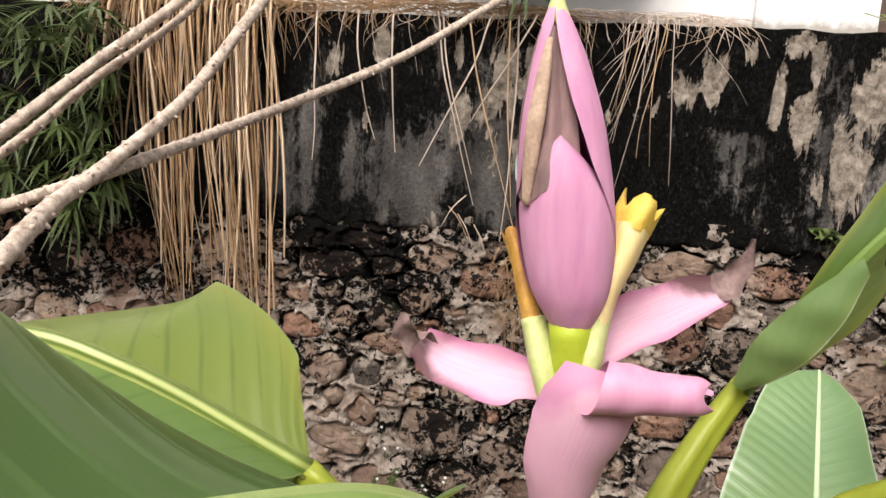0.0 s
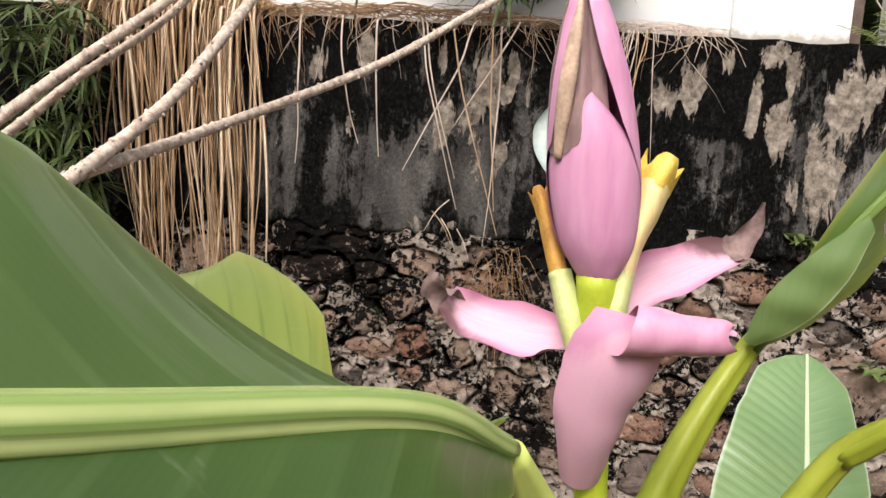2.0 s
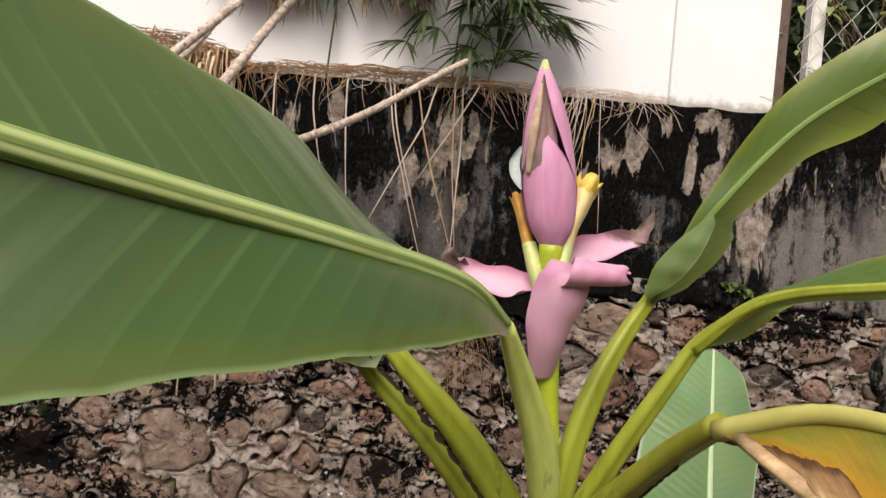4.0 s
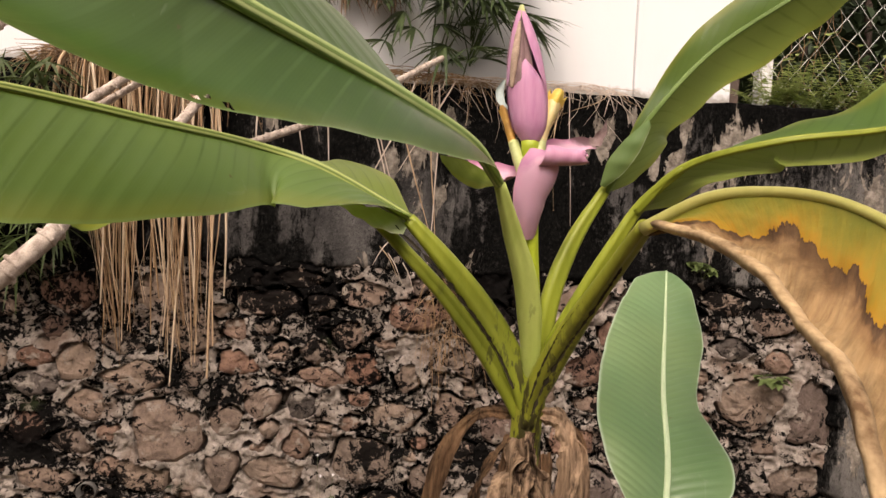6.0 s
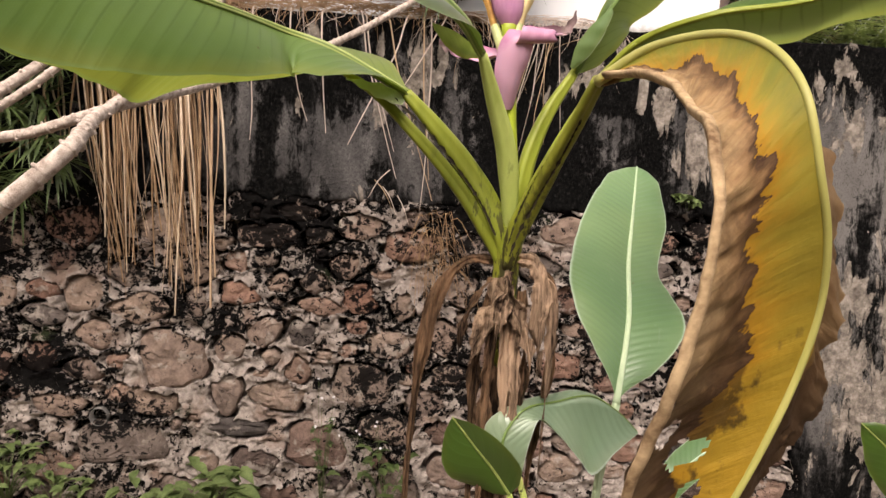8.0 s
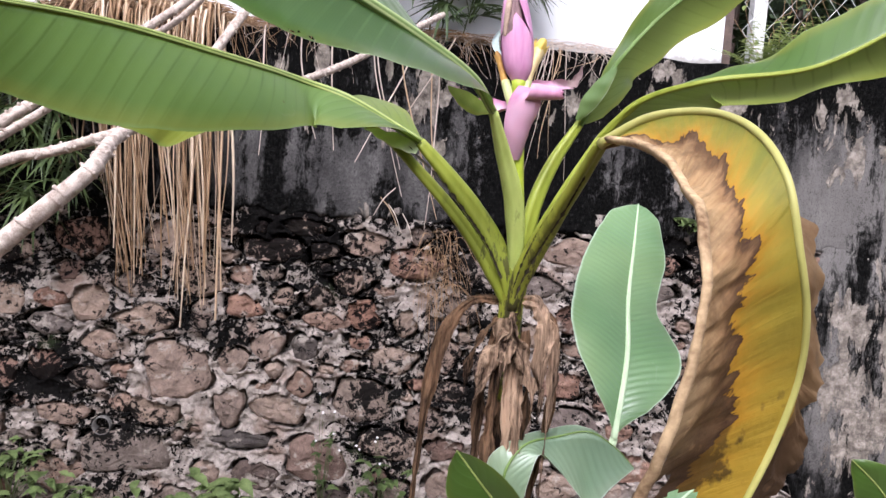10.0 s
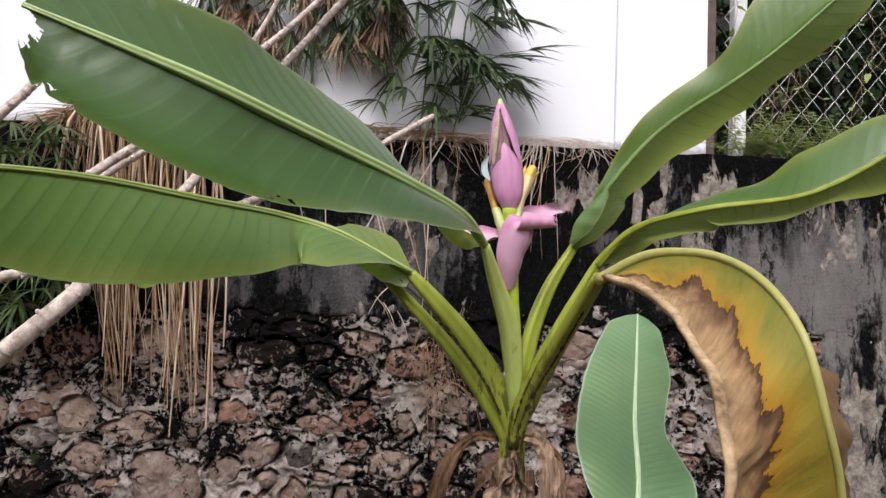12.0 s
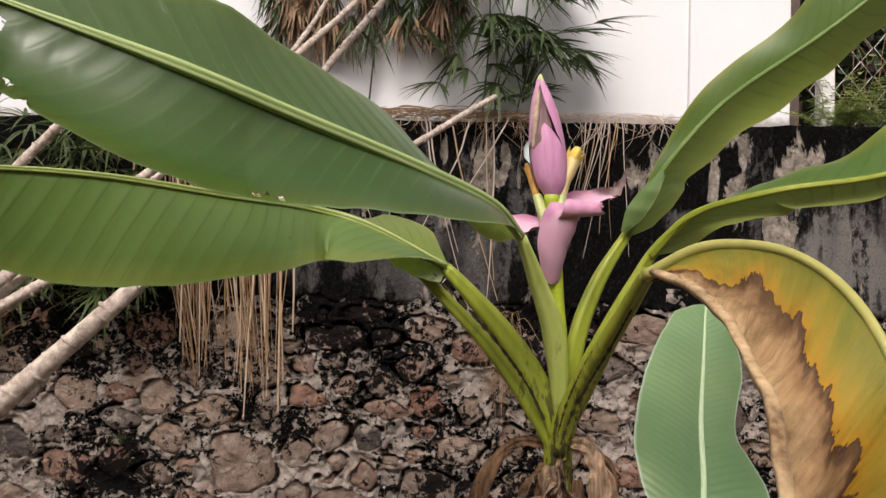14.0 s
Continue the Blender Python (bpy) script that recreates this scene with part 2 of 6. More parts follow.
    return m


def mortar_material():
    m, t, b = material("weathered_mortar", 1.0, 0.03)
    v = coords(t)
    grain = noise_tex(t, v, 45, 7, 0.72)
    tone = noise_tex(t, v, 5, 4)
    lump = noise_tex(t, v, 15, 5, 0.65)
    pale = ramp(t, calc(t, "ADD", calc(t, "MULTIPLY", grain, 0.5), calc(t, "MULTIPLY", lump, 0.5)), [(0.32, (0.1, 0.084, 0.074)), (0.5, (0.28, 0.24, 0.21)), (0.66, (0.44, 0.385, 0.345))])
    brown = mix(t, grain, (0.08, 0.05, 0.038), (0.28, 0.195, 0.15))
    warm = mix(t, ramp(t, tone, [(0.52, 0.0), (0.66, 0.8)]), pale, brown)
    black, f = mould(t, v, 0.48, 0.014)
    col = mix(t, black, warm, mix(t, grain, (0.002, 0.002, 0.002), (0.009, 0.008, 0.0075)))
    moss = ramp(t, noise_tex(t, v, 3.2, 5, 0.6), [(0.64, 0.0), (0.74, 0.6)])
    col = mix(t, moss, col, mix(t, grain, (0.012, 0.018, 0.008), (0.05, 0.065, 0.028)))
    t.links.new(col, b.inputs["Base Color"])
    bump(t, b, calc(t, "SUBTRACT", calc(t, "ADD", grain, lump), calc(t, "MULTIPLY", black, 0.4)), 0.9, 0.01)
    return m


def stone_material():
    m, t, b = material("rubble_stone", 1.0, 0.05)
    v = coords(t)
    info = t.nodes.new("ShaderNodeObjectInfo")
    rnd = info.outputs["Random"]
    where = node(t, "ShaderNodeVectorMath")
    where.operation = "ADD"
    t.links.new(v, where.inputs[0])
    t.links.new(info.outputs["Location"], where.inputs[1])
    w = where.outputs[0]
    base = ramp(t, rnd, [(0.0, (0.15, 0.12, 0.105)), (0.2, (0.22, 0.165, 0.135)), (0.4, (0.21, 0.13, 0.1)), (0.55, (0.11, 0.095, 0.088)),
                         (0.7, (0.24, 0.185, 0.15)), (0.85, (0.065, 0.058, 0.055)), (1.0, (0.2, 0.115, 0.085))])
    grain = noise_tex(t, w, 38, 8, 0.74, 0.6)
    vein = noise_tex(t, w, 11, 6, 0.68, 0.9)
    rough = ramp(t, calc(t, "ADD", calc(t, "MULTIPLY", grain, 0.5), calc(t, "MULTIPLY", vein, 0.5)), [(0.32, (0.18, 0.17, 0.16)), (0.5, (0.5, 0.48, 0.46)), (0.68, (0.9, 0.86, 0.82))])
    col = mix(t, 0.9, base, rough, "OVERLAY")
    smear = ramp(t, noise_tex(t, w, 9, 6, 0.65), [(0.56, 0.0), (0.62, 0.75)])
    col = mix(t, smear, col, mix(t, grain, (0.2, 0.17, 0.145), (0.42, 0.37, 0.32)))
    black, f = mould(t, w, 0.512, 0.02)
    col = mix(t, calc(t, "MULTIPLY", black, 0.97), col, (0.0045, 0.004, 0.004))
    t.links.new(col, b.inputs["Base Color"])
    bump(t, b, calc(t, "ADD", grain, vein), 0.9, 0.012)
    return m


def whitewash_material():
    m, t, b = material("white_painted_plaster", 0.85, 0.3)
    v = coords(t)
    stain = noise_tex(t, coords(t, (1, 1, 0.25)), 2.5, 6, 0.6)
    fine = noise_tex(t, v, 70, 3)
    col = mix(t, ramp(t, stain, [(0.35, 0.0), (0.75, 0.55)]), (0.71, 0.715, 0.725), (0.63, 0.63, 0.625))
    xyz = x_of(t)
    foot = node(t, "ShaderNodeMapRange", Value=calc(t, "ADD", xyz[2], calc(t, "MULTIPLY", noise_tex(t, v, 14, 5, 0.7), 0.14)))
    foot.inputs[1].default_value, foot.inputs[2].default_value = 2.34, 2.38
    col = mix(t, foot.outputs[0], (0.36, 0.34, 0.31), col)
    t.links.new(col, b.inputs["Base Color"])
    bump(t, b, fine, 0.15, 0.002)
    return m


def leaf_material(name, dark, light, vein, freq=62.0, rough=0.42, spec=0.5, through_col=(0.3, 0.45, 0.06), amount=0.3, slant=0.045, pleat=0.5, marks=1.0, worn=0.55, pale_half=None, line_tint=None, bloom=0.0, ply=0.5):
    """Banana blade: UV x runs along the midrib in metres, y from -1 to 1 across."""
    m, t, b = material(name, rough, spec)
    # waxy bloom
    b.inputs["Sheen Weight"].default_value = bloom
    b.inputs["Sheen Roughness"].default_value = 0.35
    b.inputs["Sheen Tint"].default_value = (0.85, 1.0, 0.75, 1)
    c = t.nodes.new("ShaderNodeTexCoord")
    s = t.nodes.new("ShaderNodeSeparateXYZ")
    t.links.new(c.outputs["UV"], s.inputs[0])
    across = calc(t, "ABSOLUTE", s.outputs[1])
    # lateral veins run slanting from the midrib to the margin
    along = calc(t, "SUBTRACT", s.outputs[0], calc(t, "MULTIPLY", across, slant))
    v = coords(t)
    wob = calc(t, "MULTIPLY", noise_tex(t, v, 7, 2), 0.006)
    phase = calc(t, "MULTIPLY", calc(t, "ADD", along, wob), freq * 6.283)
    line = ramp(t, calc(t, "ADD", calc(t, "MULTIPLY", calc(t, "SINE", phase), 0.5), 0.5), [(0.0, 0.0), (0.9, 0.08), (1.0, 1.0)])
    fine = calc(t, "ADD", calc(t, "MULTIPLY", calc(t, "SINE", calc(t, "MULTIPLY", phase, 7.0)), 0.5), 0.5)
    big = noise_tex(t, v, 6, 4)
    col = mix(t, ramp(t, big, [(0.3, 0.0), (0.7, 1.0)]), dark, light)
    sun_worn = ramp(t, noise_tex(t, v, 3.5, 3), [(0.5, 0.0), (0.75, 0.5)])
    col = mix(t, sun_worn, col, (light[0] * 1.5, light[1] * 1.15, light[2] * 0.9))
    # lightens one half: painted light on some leaves, a yellower tone on the long one
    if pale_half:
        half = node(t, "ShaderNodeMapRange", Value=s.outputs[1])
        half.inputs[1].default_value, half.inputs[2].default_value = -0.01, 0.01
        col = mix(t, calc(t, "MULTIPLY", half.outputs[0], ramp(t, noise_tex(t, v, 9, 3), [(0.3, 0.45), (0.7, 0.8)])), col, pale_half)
    uneven = ramp(t, noise_tex(t, v, 16, 2), [(0.35, 0.15), (0.7, 1.0)])
    col = mix(t, calc(t, "MULTIPLY", calc(t, "MULTIPLY", line, calc(t, "MULTIPLY", uneven, ramp(t, across, [(0.1, 1.0), (0.95, 0.2)]))), 0.6 * marks), col, line_tint or (dark[0] * 0.45, dark[1] * 0.55, dark[2] * 0.5))
    col = mix(t, calc(t, "MULTIPLY", fine, 0.04 * marks), col, vein)
    margin = ramp(t, calc(t, "ADD", across, calc(t, "MULTIPLY", calc(t, "SUBTRACT", noise_tex(t, v, 14, 4), 0.5), 0.35)), [(0.72, 0.0), (1.0, worn)])
    col = mix(t, margin, col, (light[0] * 2.6 + 0.03, light[1] * 1.5, light[2]))
    edge = ramp(t, across, [(0.955, 0.0), (0.99, 0.8)])
    col = mix(t, edge, col, vein)
    # pale scuffs and small brown spots
    scuff = ramp(t, noise_tex(t, coords(t, (1, 1, 1)), 30, 3, 0.6, 1.5), [(0.67, 0.0), (0.75, 0.35)])
    col = mix(t, scuff, col, (0.3, 0.36, 0.24))
    spot = ramp(t, noise_tex(t, v, 85, 2), [(0.76, 0.0), (0.79, 0.8)])
    col = mix(t, spot, col, (0.1, 0.07, 0.03))
    t.links.new(col, b.inputs["Base Color"])
    wavy = calc(t, "MULTIPLY", calc(t, "SINE", calc(t, "MULTIPLY", phase, ply)), 0.5)
    bump(t, b, calc(t, "SUBTRACT", calc(t, "ADD", calc(t, "ADD", calc(t, "MULTIPLY", wavy, 1.2), calc(t, "MULTIPLY", noise_tex(t, v, 22, 5, 0.6), 1.2)), calc(t, "MULTIPLY", fine, 0.03)), calc(t, "MULTIPLY", calc(t, "MULTIPLY", line, uneven), 0.5)), pleat, 0.0022)
    tr = node(t, "ShaderNodeBsdfTranslucent", Color=mix(t, 0.5, col, through_col))
    mx = t.nodes.new("ShaderNodeMixShader")
    mx.inputs[0].default_value = amount
    t.links.new(b.outputs[0], mx.inputs[1])
    t.links.new(tr.outputs[0], mx.inputs[2])
    t.links.new(mx.outputs[0], t.nodes["Material Output"].inputs[0])
    return m


def dying_leaf_material():
    m, t, b = material("dying_leaf", 0.6, 0.3)
    c = t.nodes.new("ShaderNodeTexCoord")
    s = t.nodes.new("ShaderNodeSeparateXYZ")
    t.links.new(c.outputs["UV"], s.inputs[0])
    across = calc(t, "ABSOLUTE", s.outputs[1])
    v = coords(t)
    jag = node(t, "ShaderNodeTexNoise", Scale=1.0, Detail=5.0, Roughness=0.62)
    comb = node(t, "ShaderNodeCombineXYZ")
    t.links.new(calc(t, "MULTIPLY", calc(t, "SUBTRACT", s.outputs[0], calc(t, "MULTIPLY", across, 0.03)), 34.0), comb.inputs[0])
    t.links.new(calc(t, "MULTIPLY", s.outputs[1], 1.2), comb.inputs[1])
    t.links.new(comb.outputs[0], jag.inputs["Vector"])
    wide = noise_tex(t, v, 9, 3)
    f = calc(t, "ADD", across, calc(t, "ADD", calc(t, "MULTIPLY", calc(t, "SUBTRACT", jag.outputs["Fac"], 0.5), 1.1),
                                    calc(t, "MULTIPLY", calc(t, "SUBTRACT", wide, 0.5), 0.35)))
    f = calc(t, "ADD", f, calc(t, "MULTIPLY", calc(t, "SUBTRACT", noise_tex(t, comb.outputs[0], 0.45, 2), 0.5), 0.55))
    col = ramp(t, f, [(0.0, (0.2, 0.21, 0.03)), (0.18, (0.27, 0.24, 0.03)), (0.34, (0.36, 0.25, 0.028)), (0.48, (0.46, 0.235, 0.016)), (0.495, (0.06, 0.027, 0.016)),
                      (0.56, (0.12, 0.062, 0.03)), (0.63, (0.3, 0.165, 0.075)), (0.78, (0.46, 0.285, 0.135)), (1.0, (0.58, 0.4, 0.21))])
    ripe = node(t, "ShaderNodeMapRange", Value=s.outputs[0])
    ripe.inputs[1].default_value, ripe.inputs[2].default_value = 0.2, 0.48
    still_yellow = ramp(t, f, [(0.478, 0.75), (0.492, 0.0)])
    col = mix(t, calc(t, "MULTIPLY", ripe.outputs[0], still_yellow), col, (0.52, 0.27, 0.02))
    far = node(t, "ShaderNodeMapRange", Value=calc(t, "ADD", s.outputs[1], calc(t, "MULTIPLY", calc(t, "SUBTRACT", jag.outputs["Fac"], 0.5), 0.7)))
    far.inputs[1].default_value, far.inputs[2].default_value = -0.4, -0.5
    col = mix(t, calc(t, "MULTIPLY", far.outputs[0], 0.85), col, mix(t, wide, (0.05, 0.025, 0.012), (0.32, 0.2, 0.1)))
    comb2 = node(t, "ShaderNodeCombineXYZ")
    t.links.new(calc(t, "MULTIPLY", calc(t, "SUBTRACT", s.outputs[0], calc(t, "MULTIPLY", across, 0.03)), 260.0), comb2.inputs[0])
    t.links.new(calc(t, "MULTIPLY", s.outputs[1], 3.0), comb2.inputs[1])
    streak = noise_tex(t, comb2.outputs[0], 1.0, 4, 0.6)
    col = mix(t, ramp(t, streak, [(0.4, 0.0), (0.8, 0.07)]), col, (0.1, 0.07, 0.025))
    withered = ramp(t, f, [(0.49, 0.12), (0.53, 1.0)])
    blots = calc(t, "MULTIPLY", ramp(t, noise_tex(t, v, 26, 6, 0.65), [(0.36, 0.8), (0.56, 0.0)]), withered)
    col = mix(t, blots, col, (0.11, 0.055, 0.022))
    lines = calc(t, "MULTIPLY", ramp(t, streak, [(0.35, 0.5), (0.6, 0.0)]), withered)
    col = mix(t, lines, col, (0.17, 0.1, 0.045))
    low_end = node(t, "ShaderNodeMapRange", Value=s.outputs[0])
    low_end.inputs[1].default_value, low_end.inputs[2].default_value = 0.3, 0.4
    burnt = ramp(t, calc(t, "ADD", noise_tex(t, v, 22, 5, 0.6), calc(t, "MULTIPLY", across, 0.3)), [(0.63, 0.0), (0.68, 0.8)])
    col = mix(t, calc(t, "MULTIPLY", burnt, low_end.outputs[0]), col, (0.035, 0.018, 0.01))
    t.links.new(col, b.inputs["Base Color"])
    crease = calc(t, "MULTIPLY", noise_tex(t, comb.outputs[0], 0.9, 2, 0.4), 3.0)
    bump(t, b, calc(t, "ADD", crease, calc(t, "ADD", calc(t, "MULTIPLY", streak, 0.5), noise_tex(t, v, 30, 5))), 0.45, 0.004)
    tr = node(t, "ShaderNodeBsdfTranslucent", Color=col)
    mx = t.nodes.new("ShaderNodeMixShader")
    mx.inputs[0].default_value = 0.3
    t.links.new(b.outputs[0], mx.inputs[1])
    t.links.new(tr.outputs[0], mx.inputs[2])
    t.links.new(mx.outputs[0], t.nodes["Material Output"].inputs[0])
    return m


def petal_material(name, low, high, rough=0.5):
    m, t, b = material(name, rough, 0.35)
    v = coords(t, (1, 1, 0.12))
    streak = noise_tex(t, v, 180, 4)
    tone = noise_tex(t, coords(t), 28, 3)
    f = calc(t, "ADD", calc(t, "MULTIPLY", streak, 0.8), calc(t, "MULTIPLY", tone, 0.2))
    col = ramp(t, f, [(0.32, low), (0.68, high)])
    spot = ramp(t, noise_tex(t, coords(t), 170, 2), [(0.77, 0.0), (0.8, 0.7)])
    col = mix(t, spot, col, (0.2, 0.06, 0.09))
    t.links.new(col, b.inputs["Base Color"])
    b.inputs["Subsurface Weight"].default_value = 0.15
    b.inputs["Subsurface Radius"].default_value = (0.004, 0.002, 0.002)
    bump(t, b, streak, 0.2, 0.0006)
    return m


def bract_material(name, pale, deep, tip):
    """Open bract: pale inside, deeper pink along the rim, browning at the tip. UV x runs to the tip, y across."""
    m, t, b = material(name, 0.5, 0.35)
    c = t.nodes.new("ShaderNodeTexCoord")
    s = t.nodes.new("ShaderNodeSeparateXYZ")
    t.links.new(c.outputs["UV"], s.inputs[0])
    v = coords(t)
    wob = calc(t, "MULTIPLY", calc(t, "SUBTRACT", noise_tex(t, v, 60, 4), 0.5), 0.5)
    rim = ramp(t, calc(t, "ADD", calc(t, "ABSOLUTE", s.outputs[1]), wob), [(0.5, 0.0), (1.0, 1.0)])
    col = mix(t, rim, pale, deep)
    comb = node(t, "ShaderNodeCombineXYZ")
    t.links.new(calc(t, "MULTIPLY", s.outputs[0], 2.0), comb.inputs[0])
    t.links.new(calc(t, "MULTIPLY", s.outputs[1], 26.0), comb.inputs[1])
    streak = noise_tex(t, comb.outputs[0], 1.0, 3)
    col = mix(t, ramp(t, streak, [(0.4, 0.0), (0.75, 0.35)]), col, deep)
    old = ramp(t, calc(t, "ADD", s.outputs[0], calc(t, "ADD", wob, calc(t, "MULTIPLY", s.outputs[1], -0.3))), [(0.84, 0.0), (1.0, 0.9)])
    col = mix(t, old, col, tip)
    t.links.new(col, b.inputs["Base Color"])
    b.inputs["Subsurface Weight"].default_value = 0.15
    b.inputs["Subsurface Radius"].default_value = (0.004, 0.002, 0.002)
    bump(t, b, streak, 0.25, 0.0008)
    return m


def rib_material(name, green, pale, lines=7):
    """Midrib with fine lengthwise stripes; UV y runs round it."""
    m, t, b = material(name, 0.42, 0.45)
    c = t.nodes.new("ShaderNodeTexCoord")
    s = t.nodes.new("ShaderNodeSeparateXYZ")
    t.links.new(c.outputs["UV"], s.inputs[0])
    v = coords(t)
    wob = calc(t, "MULTIPLY", noise_tex(t, v, 12, 3), 1.2)
    wave = calc(t, "SINE", calc(t, "ADD", calc(t, "MULTIPLY", s.outputs[1], 6.2832 * lines), wob))
    line = ramp(t, calc(t, "ADD", calc(t, "MULTIPLY", wave, 0.5), 0.5), [(0.15, 0.0), (0.6, 0.7), (1.0, 1.0)])
    col = mix(t, line, green, pale)
    col = mix(t, ramp(t, noise_tex(t, v, 30, 4), [(0.5, 0.0), (0.8, 0.4)]), col, green)
    t.links.new(col, b.inputs["Base Color"])
    bump(t, b, line, 0.4, 0.001)
    return m


def stem_material(name, green, pale, blotch=0.5):
    m, t, b = material(name, 0.45, 0.4)
    v = coords(t)
    long = noise_tex(t, coords(t, (1, 1, 0.15)), 90, 3)
    col = mix(t, long, green, pale)
    dark = ramp(t, noise_tex(t, coords(t, (1, 1, 0.22)), 80, 5, 0.68), [(blotch, 0.0), (blotch + 0.04, 0.9)])
    low = node(t, "ShaderNodeMapRange", Value=x_of(t)[2])
    low.inputs[1].default_value, low.inputs[2].default_value = 1.48, 1.38
    col = mix(t, calc(t, "MULTIPLY", dark, low.outputs[0]), col, (0.03, 0.022, 0.012))
    t.links.new(col, b.inputs["Base Color"])
    bump(t, b, long, 0.25, 0.001)
    return m


PLASTER, MORTAR, STONE, WHITE = plaster_material(), mortar_material(), stone_material(), whitewash_material()
# pale_half paints in the extra light on the upper half
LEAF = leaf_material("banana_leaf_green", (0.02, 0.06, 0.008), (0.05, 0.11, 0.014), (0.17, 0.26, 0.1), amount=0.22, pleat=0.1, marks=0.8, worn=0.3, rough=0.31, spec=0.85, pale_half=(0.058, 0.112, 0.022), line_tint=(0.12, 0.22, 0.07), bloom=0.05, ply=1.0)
# pale_half: paler underside, lightened further against the shade it hangs in
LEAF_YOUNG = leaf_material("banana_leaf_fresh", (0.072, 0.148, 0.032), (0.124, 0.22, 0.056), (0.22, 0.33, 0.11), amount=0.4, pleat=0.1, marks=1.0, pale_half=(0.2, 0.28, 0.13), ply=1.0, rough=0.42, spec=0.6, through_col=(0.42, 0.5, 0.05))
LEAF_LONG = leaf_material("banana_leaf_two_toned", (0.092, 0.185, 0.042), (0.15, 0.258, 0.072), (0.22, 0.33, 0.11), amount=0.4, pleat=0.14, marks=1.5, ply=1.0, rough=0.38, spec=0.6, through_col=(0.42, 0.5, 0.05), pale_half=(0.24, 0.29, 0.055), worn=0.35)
# pale_half paints sky sheen onto the upper half
LEAF_SPREAD = leaf_material("banana_leaf_painted_sheen", (0.072, 0.148, 0.03), (0.124, 0.22, 0.052), (0.22, 0.33, 0.11), amount=0.4, pleat=0.1, marks=1.3, ply=1.0, rough=0.42, spec=0.6, through_col=(0.42, 0.5, 0.05), pale_half=(0.29, 0.36, 0.17))
LEAF_BLUE = leaf_material("banana_leaf_waxy", (0.076, 0.172, 0.052), (0.145, 0.265, 0.108), (0.45, 0.55, 0.42), freq=95.0, rough=0.34, slant=0.03, pleat=0.2, amount=0.2, marks=0.35, line_tint=(0.3, 0.42, 0.27), worn=0.05, spec=0.9, bloom=0.15, ply=1.0)
LEAF_BLOOM = leaf_material("banana_leaf_bloomed", (0.14, 0.24, 0.13), (0.25, 0.35, 0.24), (0.5, 0.58, 0.48), freq=95.0, rough=0.36, slant=0.03, pleat=0.2, amount=0.2, marks=0.35, worn=0.05, spec=0.9, bloom=0.2, ply=1.0, line_tint=(0.34, 0.45, 0.33))
LEAF_UNDER = leaf_material("banana_leaf_underside", (0.11, 0.19, 0.06), (0.19, 0.28, 0.11), (0.45, 0.5, 0.36), freq=95.0, rough=0.55, spec=0.3, pleat=0.08, marks=0.3, worn=0.1)
# Pale underside colour, brightened to offset shade from the blade above
LEAF_FOLD = leaf_material("banana_leaf_brightened_fold", (0.22, 0.3, 0.15), (0.34, 0.42, 0.25), (0.6, 0.63, 0.5), freq=95.0, rough=0.55, spec=0.3, pleat=0.08, marks=0.3, worn=0.1)
DYING = dying_leaf_material()
MIDRIB = rib_material("midrib", (0.12, 0.18, 0.03), (0.36, 0.41, 0.13))
MIDRIB_LIGHT = rib_material("midrib_light", (0.19, 0.29, 0.08), (0.43, 0.51, 0.21))
MIDRIB_PALE = stem_material("midrib_pale", (0.34, 0.46, 0.26), (0.58, 0.68, 0.46), 0.9)
MIDRIB_DULL = stem_material("midrib_dull", (0.1, 0.175, 0.036), (0.18, 0.265, 0.07), 0.9)
MIDRIB_YELLOW = stem_material("midrib_yellow", (0.3, 0.3, 0.07), (0.46, 0.42, 0.14), 0.9)
STEM = stem_material("petiole_green", (0.15, 0.19, 0.012), (0.33, 0.37, 0.045), 0.56)
STEM_OLD = stem_material("petiole_spotted", (0.16, 0.18, 0.012), (0.32, 0.33, 0.045), 0.5)
STEM_PALE = stem_material("petiole_pale", (0.36, 0.45, 0.09), (0.56, 0.64, 0.2), 0.6)
DRY_LEAF = plain_noise("dry_sheath", (0.02, 0.011, 0.007), (0.44, 0.3, 0.2), 55, 0.9, 0.9, 0.003, (1, 1, 0.12), 0.1, (0.4, 0.62))
DRY_DARK = plain_noise("dry_sheath_dark", (0.01, 0.006, 0.004), (0.24, 0.14, 0.08), 55, 0.9, 0.9, 0.003, (1, 1, 0.12), 0.1, (0.4, 0.64))
ROLLED = plain_noise("dry_rolled_margin", (0.13, 0.07, 0.03), (0.58, 0.41, 0.23), 26, 0.85, 0.8, 0.003, span=(0.38, 0.64))
PINK = petal_material("pink_bract", (0.49, 0.205, 0.36), (0.61, 0.31, 0.47))
PINK_PALE = petal_material("pale_pink_bract", (0.5, 0.22, 0.345), (0.6, 0.31, 0.44))
BRACT = bract_material("open_bract", (0.62, 0.38, 0.475), (0.5, 0.19, 0.33), (0.1, 0.055, 0.055))
BRACT_FRONT = bract_material("hanging_bract", (0.56, 0.32, 0.42), (0.6, 0.32, 0.44), (0.46, 0.2, 0.33))
BROWN_PETAL = plain_noise("withered_bract", (0.09, 0.055, 0.055), (0.32, 0.2, 0.2), 60, 0.8, stretch=(1, 1, 0.25))
FLORET_Y = plain_noise("floret_yellow", (0.58, 0.34, 0.03), (0.8, 0.6, 0.14), 110, 0.5)
FLORET_G = plain_noise("floret_cream", (0.4, 0.46, 0.14), (0.6, 0.64, 0.32), 60, 0.5)
